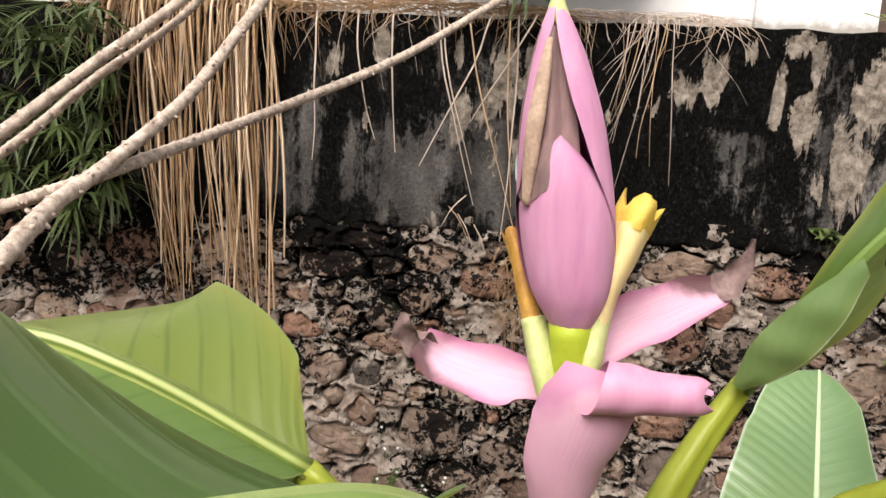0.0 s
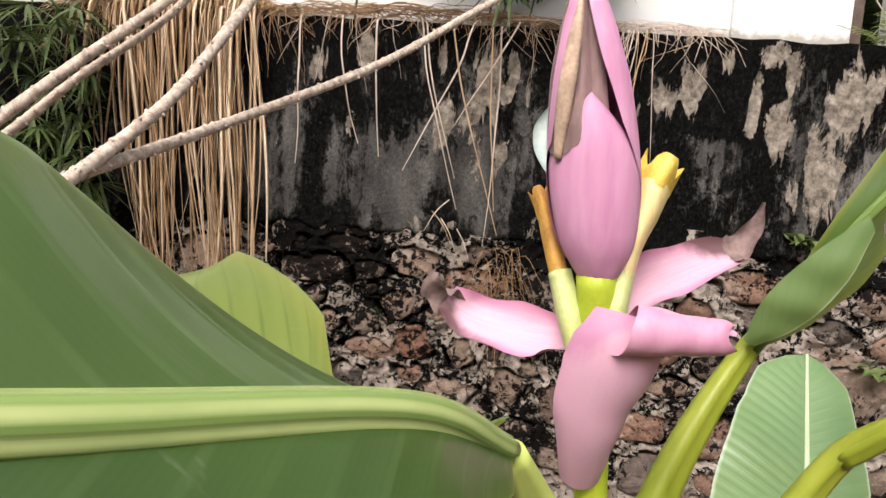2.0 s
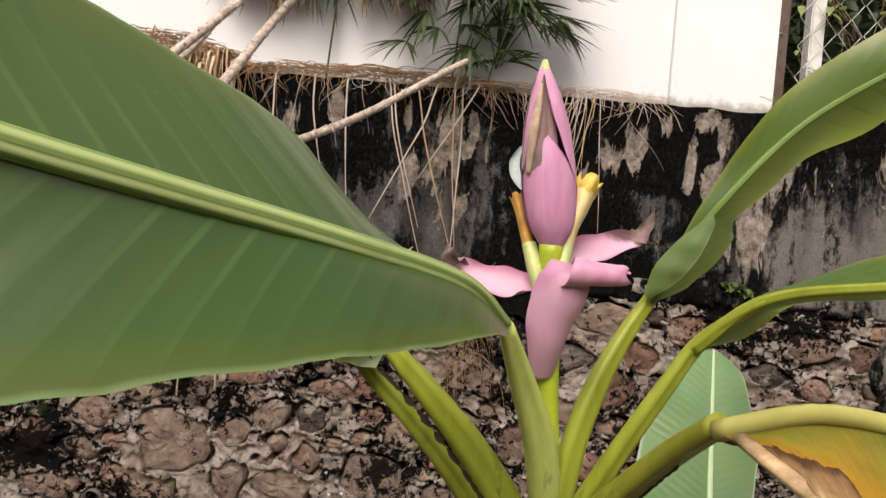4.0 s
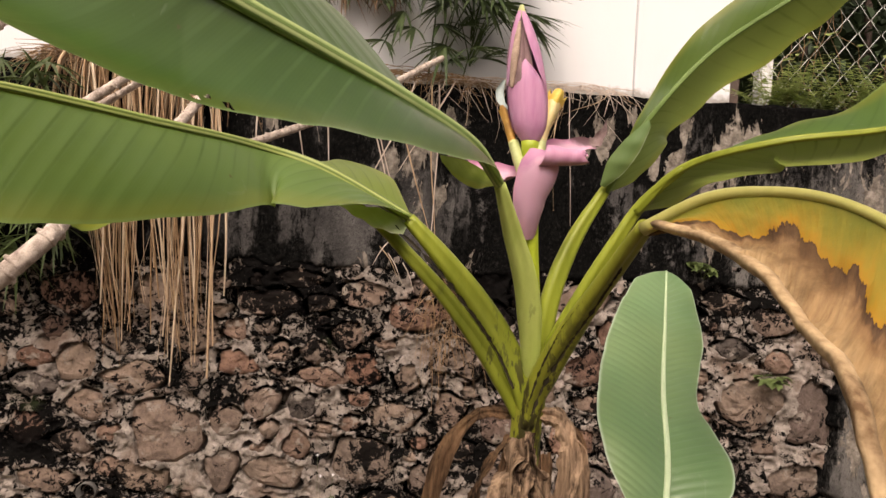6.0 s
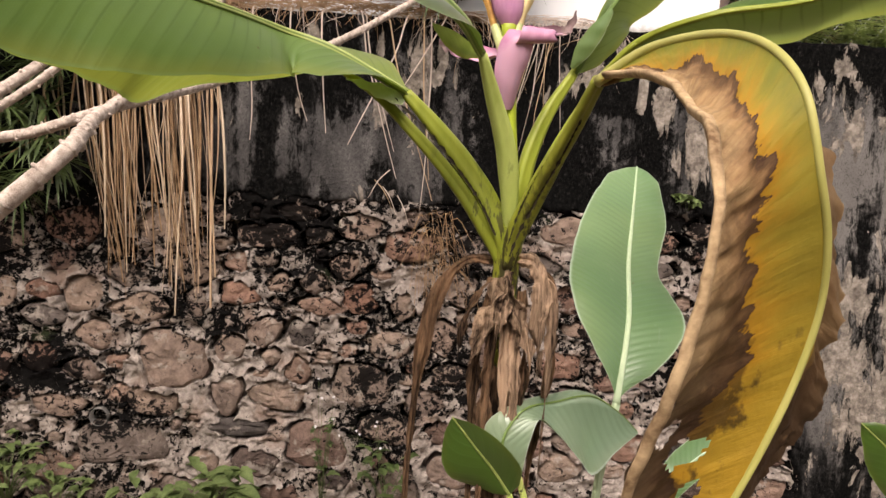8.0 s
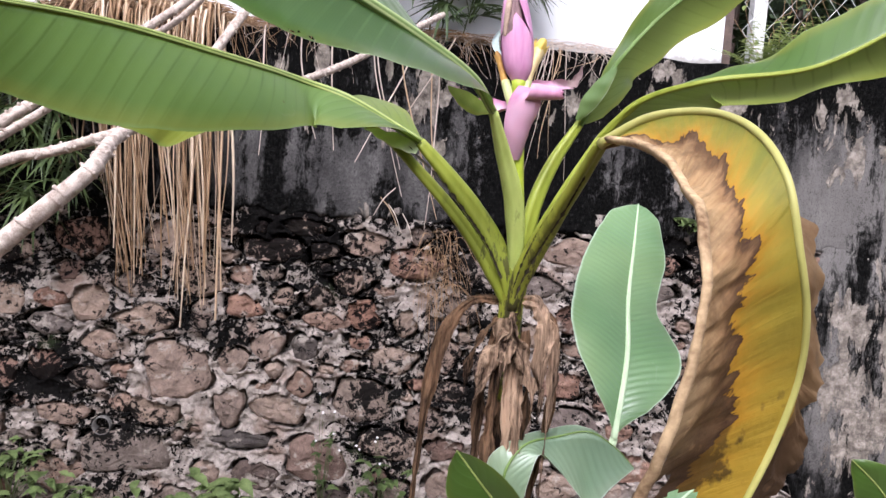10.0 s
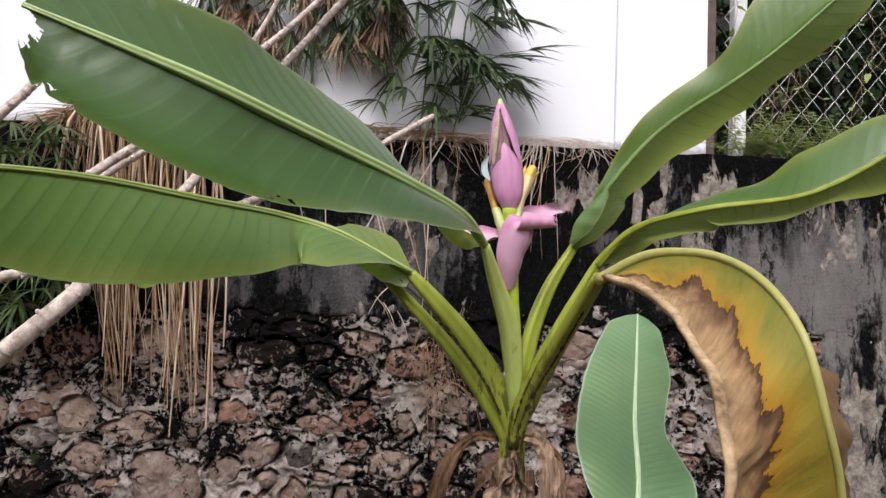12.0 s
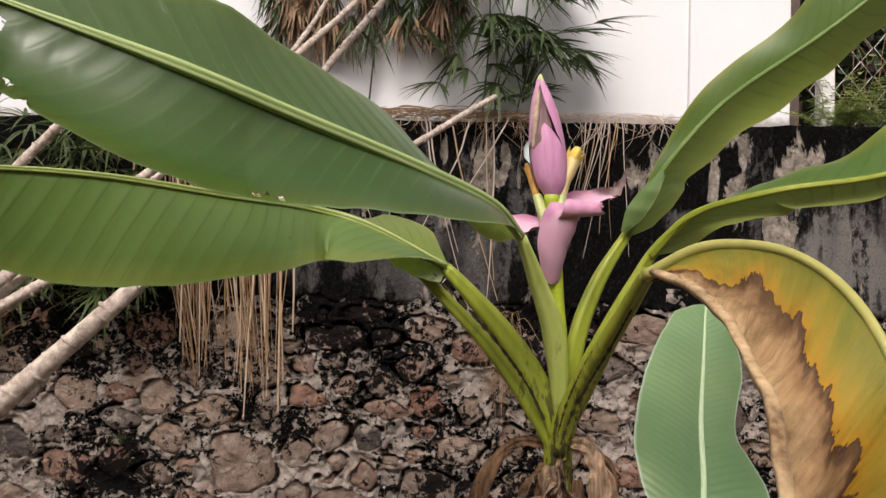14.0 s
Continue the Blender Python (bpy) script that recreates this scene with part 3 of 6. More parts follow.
PEDUNCLE = plain_noise("peduncle_green", (0.3, 0.38, 0.02), (0.42, 0.5, 0.05), 50, 0.45)
BARK = plain_noise("pale_bark", (0.24, 0.185, 0.15), (0.64, 0.54, 0.46), 60, 0.85, 0.7, 0.004, span=(0.36, 0.62))
STRAW = plain_noise("dry_straw", (0.3, 0.19, 0.105), (0.64, 0.46, 0.3), 9, 0.8, 0.1, 0.001, (1, 1, 0.3))
DEAD_FROND = plain_noise("dead_frond", (0.05, 0.03, 0.018), (0.3, 0.19, 0.11), 16, 0.85, 0.1)
STRAW_PALE = plain_noise("dry_straw_bleached", (0.42, 0.3, 0.2), (0.74, 0.6, 0.44), 11, 0.8, 0.1, 0.001, (1, 1, 0.3))
STRAW_GREY = plain_noise("dry_straw_greyed", (0.4, 0.31, 0.25), (0.74, 0.63, 0.54), 11, 0.85, 0.1, 0.001, (1, 1, 0.3))
STRAW_DARK = plain_noise("dry_straw_brown", (0.14, 0.075, 0.035), (0.42, 0.27, 0.15), 14, 0.85, 0.1)
PALM = foliage("palm_leaf", (0.014, 0.028, 0.009), (0.085, 0.125, 0.042), 12, 0.3)
PALM_LIGHT = foliage("bamboo_leaf", (0.026, 0.046, 0.014), (0.105, 0.145, 0.045), 10, 0.3)
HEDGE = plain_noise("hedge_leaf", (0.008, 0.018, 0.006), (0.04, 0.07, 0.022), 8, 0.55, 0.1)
FERN = foliage("fern_leaf", (0.16, 0.22, 0.06), (0.42, 0.5, 0.18), 9, 0.45)
WEED = foliage("weed_leaf", (0.065, 0.1, 0.03), (0.19, 0.25, 0.09), 14, 0.35)
BLOSSOM = plain_noise("white_petal", (0.6, 0.56, 0.58), (0.82, 0.8, 0.8), 80, 0.6)
SOIL = plain_noise("soil", (0.05, 0.035, 0.022), (0.17, 0.12, 0.08), 3.5, 0.95, 0.8, 0.03)
PIPE = plain_noise("pipe_plastic", (0.06, 0.055, 0.05), (0.15, 0.14, 0.13), 20, 0.6, 0.2)
WIRE = plain_noise("galvanised_wire", (0.4, 0.4, 0.39), (0.62, 0.62, 0.6), 30, 0.5, 0.1)
RUST = plain_noise("rusty_steel", (0.05, 0.035, 0.03), (0.13, 0.085, 0.065), 25, 0.7, 0.3)
CONCRETE = plain_noise("painted_concrete", (0.5, 0.49, 0.47), (0.78, 0.77, 0.75), 18, 0.85, 0.3)


# ---- mesh helpers ----
def mesh_data(name, verts, faces, mat, uvs=None, smooth=True):
    me = bpy.data.meshes.new(name)
    me.from_pydata([tuple(map(float, v)) for v in verts], [], [tuple(map(int, f)) for f in faces])
    if uvs is not None:
        layer = me.uv_layers.new(name="UVMap")
        loops = np.empty(len(me.loops), dtype=np.int32)
        me.loops.foreach_get("vertex_index", loops)
        layer.data.foreach_set("uv", np.asarray(uvs, dtype=np.float32)[loops].ravel())
    me.materials.append(mat)
    if smooth:
        me.polygons.foreach_set("use_smooth", np.ones(len(me.polygons), dtype=bool))
    me.update()
    return me


def under(ob, parent):
    """Parent ob while keeping its place: things stand unturned, and parts are meshed in the place's own coordinates."""
    if parent is not None:
        ob.parent = parent
        if parent.parent is None:
            ob.matrix_parent_inverse = Matrix.Translation(-Vector(parent.location))
    return ob


def part(name, shape, mat, parent, label="", uvs=None, smooth=True):
    if len(shape) > 2:
        uvs = shape[2]
    ob = new(name, mesh_data(name, shape[0], shape[1], mat, uvs, smooth))
    under(ob, parent)
    if label:
        ob["label"] = label
    return ob


def thing(name, at, label, category, group=""):
    e = new(name)
    e.location = at
    e.empty_display_size = 0.05
    return tagged(e, label, category, group)


def spline(points, n):
    """Catmull-Rom through rows of numbers."""
    p = np.asarray(points, float)
    k = len(p)
    q = np.vstack([2 * p[0] - p[1], p, 2 * p[-1] - p[-2]])
    s = np.linspace(0, k - 1, n)
    i = np.minimum(s.astype(int), k - 2)
    u = (s - i)[:, None]
    a, b, c, d = q[i], q[i + 1], q[i + 2], q[i + 3]
    return 0.5 * (2 * b + (c - a) * u + (2 * a - 5 * b + 4 * c - d) * u * u + (3 * b - a - 3 * c + d) * u ** 3)


def path(points, n):
    """A smooth line through points however far apart they lie."""
    p = np.asarray(points, float)
    k = np.concatenate([[0], np.cumsum(np.linalg.norm(np.diff(p, axis=0), axis=1))])
    d = np.diff(p, axis=0) / np.diff(k)[:, None]
    m = np.vstack([d[:1], (d[:-1] + d[1:]) / 2, d[-1:]])
    s = np.linspace(0, k[-1], n)
    i = np.clip(np.searchsorted(k, s, side="right") - 1, 0, len(p) - 2)
    h = (k[i + 1] - k[i])[:, None]
    u = (s - k[i])[:, None] / h
    return (2 * u ** 3 - 3 * u ** 2 + 1) * p[i] + (u ** 3 - 2 * u ** 2 + u) * h * m[i] + (3 * u ** 2 - 2 * u ** 3) * p[i + 1] + (u ** 3 - u ** 2) * h * m[i + 1]


def unit(v):
    return v / (np.linalg.norm(v, axis=-1, keepdims=True) + 1e-12)


def tangents(m):
    return unit(np.gradient(m, axis=0))


def grid_faces(ni, nj, wrap=False, base=0):
    out = []
    for i in range(ni - 1):
        for j in range(nj if wrap else nj - 1):
            k = (j + 1) % nj
            out.append((base + i * nj + j, base + i * nj + k, base + (i + 1) * nj + k, base + (i + 1) * nj + j))
    return out


def tube(points, radii, sides=10, n=0, section=None, ref=(0, -1, 0.2), caps=True):
    """A tapered tube; section(angle) scales its radius round the ref direction."""
    m = path(points, n) if n else np.asarray(points, float)
    r = np.interp(np.linspace(0, 1, len(m)), np.linspace(0, 1, len(radii)), radii)
    t = tangents(m)
    a = unit(np.cross(t, np.asarray(ref, float)))
    b = np.cross(a, t)
    verts = []
    for i in range(len(m)):
        for j in range(sides):
            th = 2 * math.pi * j / sides
            k = r[i] * (section(th) if section else 1.0)
            verts.append(m[i] + k * (math.cos(th) * a[i] + math.sin(th) * b[i]))
    faces = grid_faces(len(m), sides, True)
    if caps:
        faces.append(tuple(range(sides))[::-1])
        faces.append(tuple(range((len(m) - 1) * sides, len(m) * sides)))
    return verts, faces


def merged(shapes):
    verts, faces = [], []
    for v, f in shapes:
        o = len(verts)
        verts.extend(v)
        faces.extend(tuple(i + o for i in q) for q in f)
    return verts, faces


def box(x0, x1, y0, y1, z0, z1, bevel=0.0):
    bm = bmesh.new()
    bmesh.ops.create_cube(bm, size=1.0)
    for v in bm.verts:
        v.co = Vector(((x0 + x1) / 2 + v.co.x * (x1 - x0), (y0 + y1) / 2 + v.co.y * (y1 - y0), (z0 + z1) / 2 + v.co.z * (z1 - z0)))
    if bevel:
        bmesh.ops.bevel(bm, geom=bm.edges[:], offset=bevel, segments=2, affect="EDGES")
    bm.verts.index_update()
    out = [tuple(v.co) for v in bm.verts], [tuple(v.index for v in f.verts) for f in bm.faces]
    bm.free()
    return out


def fractal(p, octaves=4):
    return noise.fractal(Vector(p), 1.0, 2.0, octaves)


# ---- ground and walls ----
def ground_sheet():
    n = 90
    xs = np.sinh(np.linspace(-1, 1, n) * 6.2) / math.sinh(6.2) * 600
    verts = []
    for j in range(n):
        for i in range(n):
            x, y = xs[i], xs[j] + 0.5
            z = -0.22
            if math.hypot(x, y) < 12:
                z += 0.035 * fractal((x * 1.7, y * 1.7, 0.3))
            if y > 3.2:
                z = -0.5
            verts.append((x, y, z))
    return verts, grid_faces(n, n)


ground = new("ground", mesh_data("ground", *ground_sheet(), SOIL))
tagged(ground, "dark bare garden soil at the foot of the wall", "ground", kind="structure")
terrace = new("ground_terrace", mesh_data("ground_terrace", *box(-40, 40, 3.32, 60, -0.6, 2.23), SOIL, smooth=False))
tagged(terrace, "raised earth behind the retaining wall", "ground", kind="structure")

retaining_wall = new("wall_retaining", mesh_data("wall_retaining", *box(-30, 30, 3.11, 3.4, -0.5, 2.235), PLASTER, smooth=False))
tagged(retaining_wall, "stained retaining wall of rubble stone under mouldy plaster", "wall", kind="structure")

rng = random.Random(11)
# known stones: x, z, half width, half height
STONES_LEFT = [(-1.43, 0.83, 0.099, 0.092), (-1.38, 0.62, 0.085, 0.071), (-0.99, 0.52, 0.178, 0.156), (-1.1, 0.29, 0.135, 0.064), (-0.88, 0.8, 0.057, 0.064),
               (-0.55, 0.67, 0.088, 0.071), (-0.73, 0.35, 0.071, 0.099), (-0.48, 0.34, 0.156, 0.078), (-0.37, 0.47, 0.071, 0.071), (-0.53, 1.15, 0.142, 0.057),
               (-0.29, 1.16, 0.071, 0.043), (-0.47, 0.91, 0.071, 0.05), (-0.3, 0.93, 0.071, 0.057), (-0.25, 0.81, 0.099, 0.043), (-0.07, 0.84, 0.085, 0.078)]
STONES_RIGHT = [(0.14, 0.82, 0.054, 0.068), (0.34, 0.66, 0.085, 0.078), (-1.64, 0.51, 0.099, 0.085), (-1.55, 0.27, 0.114, 0.057), (-1.27, 0.33, 0.06, 0.043),
                (-1.22, 0.07, 0.213, 0.107), (-0.67, 0.17, 0.156, 0.043), (-0.28, 0.1, 0.17, 0.121), (-0.59, 0.0, 0.114, 0.071), (1.84, 0.77, 0.179, 0.124),
                (2.16, 0.71, 0.124, 0.16), (1.74, 1.03, 0.096, 0.055), (1.96, 0.97, 0.083, 0.055), (1.69, 0.44, 0.11, 0.096), (2.07, 0.4, 0.138, 0.083)]


class Stone:
    def __init__(self, x, z, rx, rz):
        self.x, self.z, self.rx, self.rz = x, z, rx, rz
        sides = rng.randint(4, 7)
        turn = rng.uniform(0, 6.28)
        self.sides = [(turn + 6.283 * (i + rng.uniform(-0.3, 0.3)) / sides, rng.uniform(0.78, 1.12)) for i in range(sides)]
        self.crack = rng.uniform(0, 6.28)
        self.tilt = rng.uniform(-0.2, 0.2)
        self.sunk = rng.random() < 0.6 and rx < 0.15

    def lump(self, th):
        """Radius of a rough polygon with slightly rounded corners."""
        total = sum((np.maximum(np.cos(th - a), 0.0) / d) ** 13 for a, d in self.sides) + 0.78 ** 13
        return total ** (-1 / 13)


STONES = [Stone(*s) for s in STONES_LEFT + STONES_RIGHT]
for size, tries in ((0.12, 700), (0.085, 1500), (0.055, 1500), (0.034, 700)):
    for _ in range(tries):
        rx, rz = size * rng.uniform(0.8, 1.35), size * rng.uniform(0.55, 0.95)
        x, z = rng.uniform(-2.3, 3.0), rng.uniform(-0.24, 1.3)
        if z + rz > 1.33 or (abs(x + 1.35) < rx + 0.07 and abs(z - 0.21) < rz + 0.07):
            continue
        if all(abs(x - s.x) > (rx + s.rx) * 1.05 + 0.014 or abs(z - s.z) > (rz + s.rz) * 1.05 + 0.014 or
               ((x - s.x) / (rx + s.rx + 0.018)) ** 2 + ((z - s.z) / (rz + s.rz + 0.018)) ** 2 > 1.1 for s in STONES):
            STONES.append(Stone(x, z, rx, rz))
STONES.sort(key=lambda s: -s.rx * s.rz)
STONES = STONES[:300]


def rubble_face(step=0.0056):
    """Mortar between the stones: ribs stand proud of the stones, and hollows open beside them here and there."""
    xs, zs = np.arange(-2.5, 3.1, step), np.arange(-0.32, 1.44, step)
    gx, gz = np.meshgrid(xs, zs)
    h = np.array([[0.02 * fractal((x * 5, z * 5, 1.0), 3) + 0.02 * fractal((x * 17, z * 17, 5.0), 6) for x in xs] for z in zs])
    warp_x = np.array([[0.02 * fractal((x * 13, z * 13, 2.0), 5) for x in xs] for z in zs])
    warp_z = np.array([[0.018 * fractal((x * 13, z * 13, 9.0), 5) for x in xs] for z in zs])
    for s in STONES:
        i0, i1 = np.searchsorted(xs, (s.x - s.rx * 1.8, s.x + s.rx * 1.8))
        j0, j1 = np.searchsorted(zs, (s.z - s.rz * 1.8, s.z + s.rz * 1.8))
        dx, dz = (gx + warp_x)[j0:j1, i0:i1] - s.x, (gz + warp_z)[j0:j1, i0:i1] - s.z
        th = np.arctan2(dz / s.rz, dx / s.rx)
        d = np.hypot(dx / s.rx, dz / s.rz) / s.lump(th)
        gap = (d - 1) * min(s.rx, s.rz)
        crack = np.cos(th - s.crack) + 0.7 * np.cos(3 * th + s.crack * 2) > 0.35
        rib = 0.02 * np.clip(1 - gap / 0.04, 0, 1)
        h[j0:j1, i0:i1] += np.where(gap < 0.0, -0.09, np.where(crack & (gap < 0.02), -0.11, rib))
    hole = np.hypot(gx + 1.35, gz - 0.21)
    h = np.where(hole < 0.05, np.minimum(h, -0.03), h)
    verts = np.stack([gx, 3.0 - np.clip(h, -0.1, 0.05), gz], -1).reshape(-1, 3)
    return verts, grid_faces(len(zs), len(xs))


def plaster_face(step=0.012):
    xs, zs = np.arange(-2.5, 3.1, step), np.concatenate([np.arange(1.26, 2.25, step), [2.255, 2.256]])
    verts = []
    for j, z in enumerate(zs):
        for x in xs:
            ragged = 1.345 + 0.045 * fractal((x * 3.5, 0, 7.0)) + 0.02 * fractal((x * 18, z * 6, 3.0))
            h = 0.016 + 0.006 * fractal((x * 3, z * 3, 2.0)) + 0.003 * fractal((x * 22, z * 14, 9.0))
            if z < ragged:
                h = max(-0.035, h - (ragged - z) * 2.2)
            top = z - (2.235 + 0.012 * fractal((x * 5, 2.0, 4.0)))
            y = 3.0 - h
            if j == len(zs) - 1:
                y = 3.2
            zz = z
            if top > 0:
                zz = z - top
                y += 0.4 * top if j < len(zs) - 1 else 0
            verts.append((x, y, zz))
    return verts, grid_faces(len(zs), len(xs))


part("mortar_face", rubble_face(), MORTAR, retaining_wall, "uneven pale mortar blackened by mould")
def low_plaster(step=0.014):
    """Plaster that still covers the rubble at the far end of the wall."""
    xs, zs = np.arange(2.05, 3.1, step), np.arange(-0.32, 1.36, step)
    verts = []
    for z in zs:
        for x in xs:
            edge = 2.24 + 0.07 * fractal((z * 4.0, 3.0, 1.0)) + 0.03 * fractal((x * 15, z * 17, 2.0))
            h = 0.06 + 0.006 * fractal((x * 3, z * 3, 2.0)) + 0.004 * fractal((x * 22, z * 18, 9.0))
            h -= 0.045 * max(0.0, (z - 1.1) / 0.25)
            verts.append((x, 3.0 - (h if x > edge else max(-0.05, h - (edge - x) * 3.0)), z))
    return verts, grid_faces(len(zs), len(xs))


part("plaster_face", low_plaster(), PLASTER, retaining_wall, "blotched whitish plaster with mould")
part("plaster_face", plaster_face(), PLASTER, retaining_wall, "peeling grey plaster streaked black with mould")


def white_wall():
    wall = new("wall_white", mesh_data("wall_white", *box(-12, 1.195, 3.13, 3.3, 2.2, 4.4), WHITE, smooth=False))
    tagged(wall, "white painted plaster boundary wall on the ledge", "wall", kind="structure")
    part("pilaster", box(1.1955, 1.685, 3.1, 3.36, 2.2, 4.45, 0.003), WHITE, wall, smooth=False)
    part("coping", box(-12.05, 1.74, 3.07, 3.4, 4.45, 4.52, 0.01), WHITE, wall, smooth=False)


white_wall()


# Unseen walls round the yard, added to hold back low sky light
SKY_BLOCK = plain_noise("sky_block_plaster", (0.13, 0.12, 0.105), (0.26, 0.24, 0.21), 3, 0.95)


def sky_block_wall(name, x0, x1, y0, y1, top):
    wall = new(name, mesh_data(name, *box(x0, x1, y0, y1, -0.4, top, 0.01), SKY_BLOCK, smooth=False))
    tagged(wall, "plain unseen wall added to block low sky light", "wall", kind="structure")


sky_block_wall("sky_block_south", -6, 7, -4.2, -4.0, 3.6)
sky_block_wall("sky_block_west", -6.2, -6.0, -4.2, 3.1, 3.0)
sky_block_wall("sky_block_east", 7.0, 7.2, -4.2, 3.1, 3.0)


# ---- banana plant ----
def leaf_curves(rows, n):
    rows = np.asarray(rows, float)
    m = spline(rows[:, :3], n)
    t = tangents(m)
    s = unit(np.cross(t, (0.0, -1.0, 0.0)))
    u = np.cross(s, t)
    w = spline(rows[:, 3:], n)
    ca, sa, cb, sb = np.cos(w[:, 1:2]), np.sin(w[:, 1:2]), np.cos(w[:, 3:4]), np.sin(w[:, 3:4])
    return m, t, (np.maximum(w[:, 0], 0), ca * s + sa * u), (np.maximum(w[:, 2], 0), -cb * s + sb * u)


def blade_shape(rows, n=80, half=11, bulge=0.1, wave=0.004, seed=0.0, taper=(0.06, 0.08), tear=None, holes=None, flat_to=0.0, bulge_low=None):
    m, t, (wa, da), (wb, db) = leaf_curves(rows, n)
    length = np.concatenate([[0], np.cumsum(np.linalg.norm(np.diff(m, axis=0), axis=1))])
    verts, uvs = [], []
    na, nb = unit(np.cross(da, t)), unit(np.cross(t, db))
    for i in range(n):
        u = i / (n - 1)
        ends = min(1, u / taper[0]) ** 0.6 * min(1, (1 - u) / taper[1]) ** 0.5
        ease = min(1.0, max(0.0, (u - flat_to) / 0.25)) if flat_to else 1.0
        for j in range(-half, half + 1):
            v = j / half
            w, d, nn = (wa[i], da[i], na[i]) if v > 0 else (wb[i], db[i], nb[i])
            a = abs(v)
            swell = 0.1 + ((bulge if v > 0 or bulge_low is None else bulge_low) - 0.1) * ease
            rip = wave * a ** 2 * math.sin(length[i] * 38 + seed + (2 if v > 0 else 0)) + 0.5 * wave * a * math.sin(length[i] * 90 + seed * 3)
            rag = 1 + 0.02 * fractal((length[i] * 40, seed + v, 0.0))
            if tear and tear(u, v):
                rag *= tear(u, v)
            p = m[i] + d * (a * w * ends * rag) + nn * (swell * w * ends * (a - a * a) * 1.6 + rip * ends)
            verts.append(p)
            uvs.append((length[i], v))
    faces = grid_faces(n, 2 * half + 1)
    if holes:
        faces = [f for k, f in enumerate(faces) if not holes((k // (2 * half) + 0.5) / (n - 1), (k % (2 * half) + 0.5) / half - 1)]
    return verts, faces, uvs


def channel(th):
    """Cross-section of a grooved stalk, open towards the reference side."""
    return 1.0 - 0.4 * math.exp(-((th - math.pi / 2) / 0.5) ** 2)


def grooved(th):
    """Cross-section of a midrib with two lengthwise furrows on each face."""
    return 1.0 - 0.22 * max(0.0, math.cos(4 * th)) ** 2


def banana_leaf(plant, rows, mat, rib_mat, label, stalk=None, stalk_mat=None, rib=(0.0046, 0.0038, 0.0012), stalk_r=(0.0125, 0.0105, 0.0085, 0.0068, 0.0042), **kw):
    verts, faces, uvs = blade_shape(rows, **kw)
    leaf = part("leaf", (verts, faces), mat, plant, label, uvs)
    m = leaf_curves(rows, 60)[0]
    part("midrib", tube(m, rib, 20, 0, grooved), rib_mat, leaf, uvs=[(i // 20, (i % 20) / 20) for i in range(60 * 20)])
    if stalk:
        part("petiole", tube(stalk, stalk_r, 16, 34, channel, (0.25, -1.0, -0.25)), stalk_mat or STEM, leaf, "grooved green leaf stalk spotted dark low down")
    return leaf


LEAF_1 = [(0.204, 0.311, 1.545, 0.001, -2.6, 0.009, 1.58), (0.18, 0.276, 1.567, 0.008, -1.8, 0.033, 1.29), (0.132, 0.215, 1.584, 0.056, -1.01, 0.049, 0.99),
          (0.057, 0.132, 1.605, 0.076, -0.85, 0.067, 0.75), (0.009, 0.093, 1.62, 0.073, -0.79, 0.08, 0.82), (-0.07, 0.057, 1.643, 0.053, -0.68, 0.047, 0.7)]
LEAF_2 = [(0.14, 0.387, 1.517, 0.02, -0.8, 0.03, 1.6), (0.067, 0.382, 1.554, 0.09, -1.4, 0.07, 1.08), (0.016, 0.37, 1.568, 0.14, -1.98, 0.059, 0.711),
          (-0.035, 0.291, 1.571, 0.14, -2.18, 0.073, 0.557), (-0.109, 0.214, 1.577, 0.11, -2.17, 0.08, 0.16), (-0.177, 0.146, 1.572, 0.06, -2.08, 0.055, -0.28),
          (-0.25, 0.08, 1.56, 0.02, -2.0, 0.02, -0.4)]
LEAF_3 = [(0.317, 0.426, 1.553, 0.016, -0.3, 0.003, -0.47), (0.331, 0.412, 1.586, 0.036, -0.6, 0.006, -0.38), (0.347, 0.399, 1.621, 0.063, -1.06, 0.01, -0.29), (0.397, 0.392, 1.68, 0.1, -1.1, 0.023, -0.14),
          (0.468, 0.365, 1.732, 0.086, -1.18, 0.03, -0.13), (0.517, 0.358, 1.772, 0.06, -0.94, 0.054, -0.21), (0.567, 0.351, 1.82, 0.04, -0.52, 0.055, -0.32),
          (0.62, 0.35, 1.87, 0.01, -0.4, 0.02, -0.35)]
LEAF_4 = [(0.323, 0.359, 1.532, 0.012, -0.69, 0.002, -1.86), (0.35, 0.331, 1.567, 0.079, -1.14, 0.032, -1.7), (0.397, 0.283, 1.583, 0.113, -1.46, 0.053, -1.38),
          (0.484, 0.266, 1.599, 0.124, -1.43, 0.055, -1.01), (0.561, 0.252, 1.643, 0.106, -1.09, 0.04, -0.76), (0.628, 0.226, 1.686, 0.056, -0.55, 0.023, -0.53)]
# the dying leaf: midrib, near margin and far margin
DYING_RIB = [(0.292, 0.248, 1.515), (0.317, 0.213, 1.534), (0.335, 0.17, 1.536), (0.344, 0.125, 1.528), (0.348, 0.083, 1.509), (0.35, 0.056, 1.483), (0.357, 0.05, 1.445), (0.368, 0.058, 1.406),
             (0.371, 0.068, 1.368), (0.362, 0.072, 1.331), (0.346, 0.072, 1.296), (0.325, 0.071, 1.259), (0.3, 0.07, 1.22), (0.28, 0.068, 1.185)]
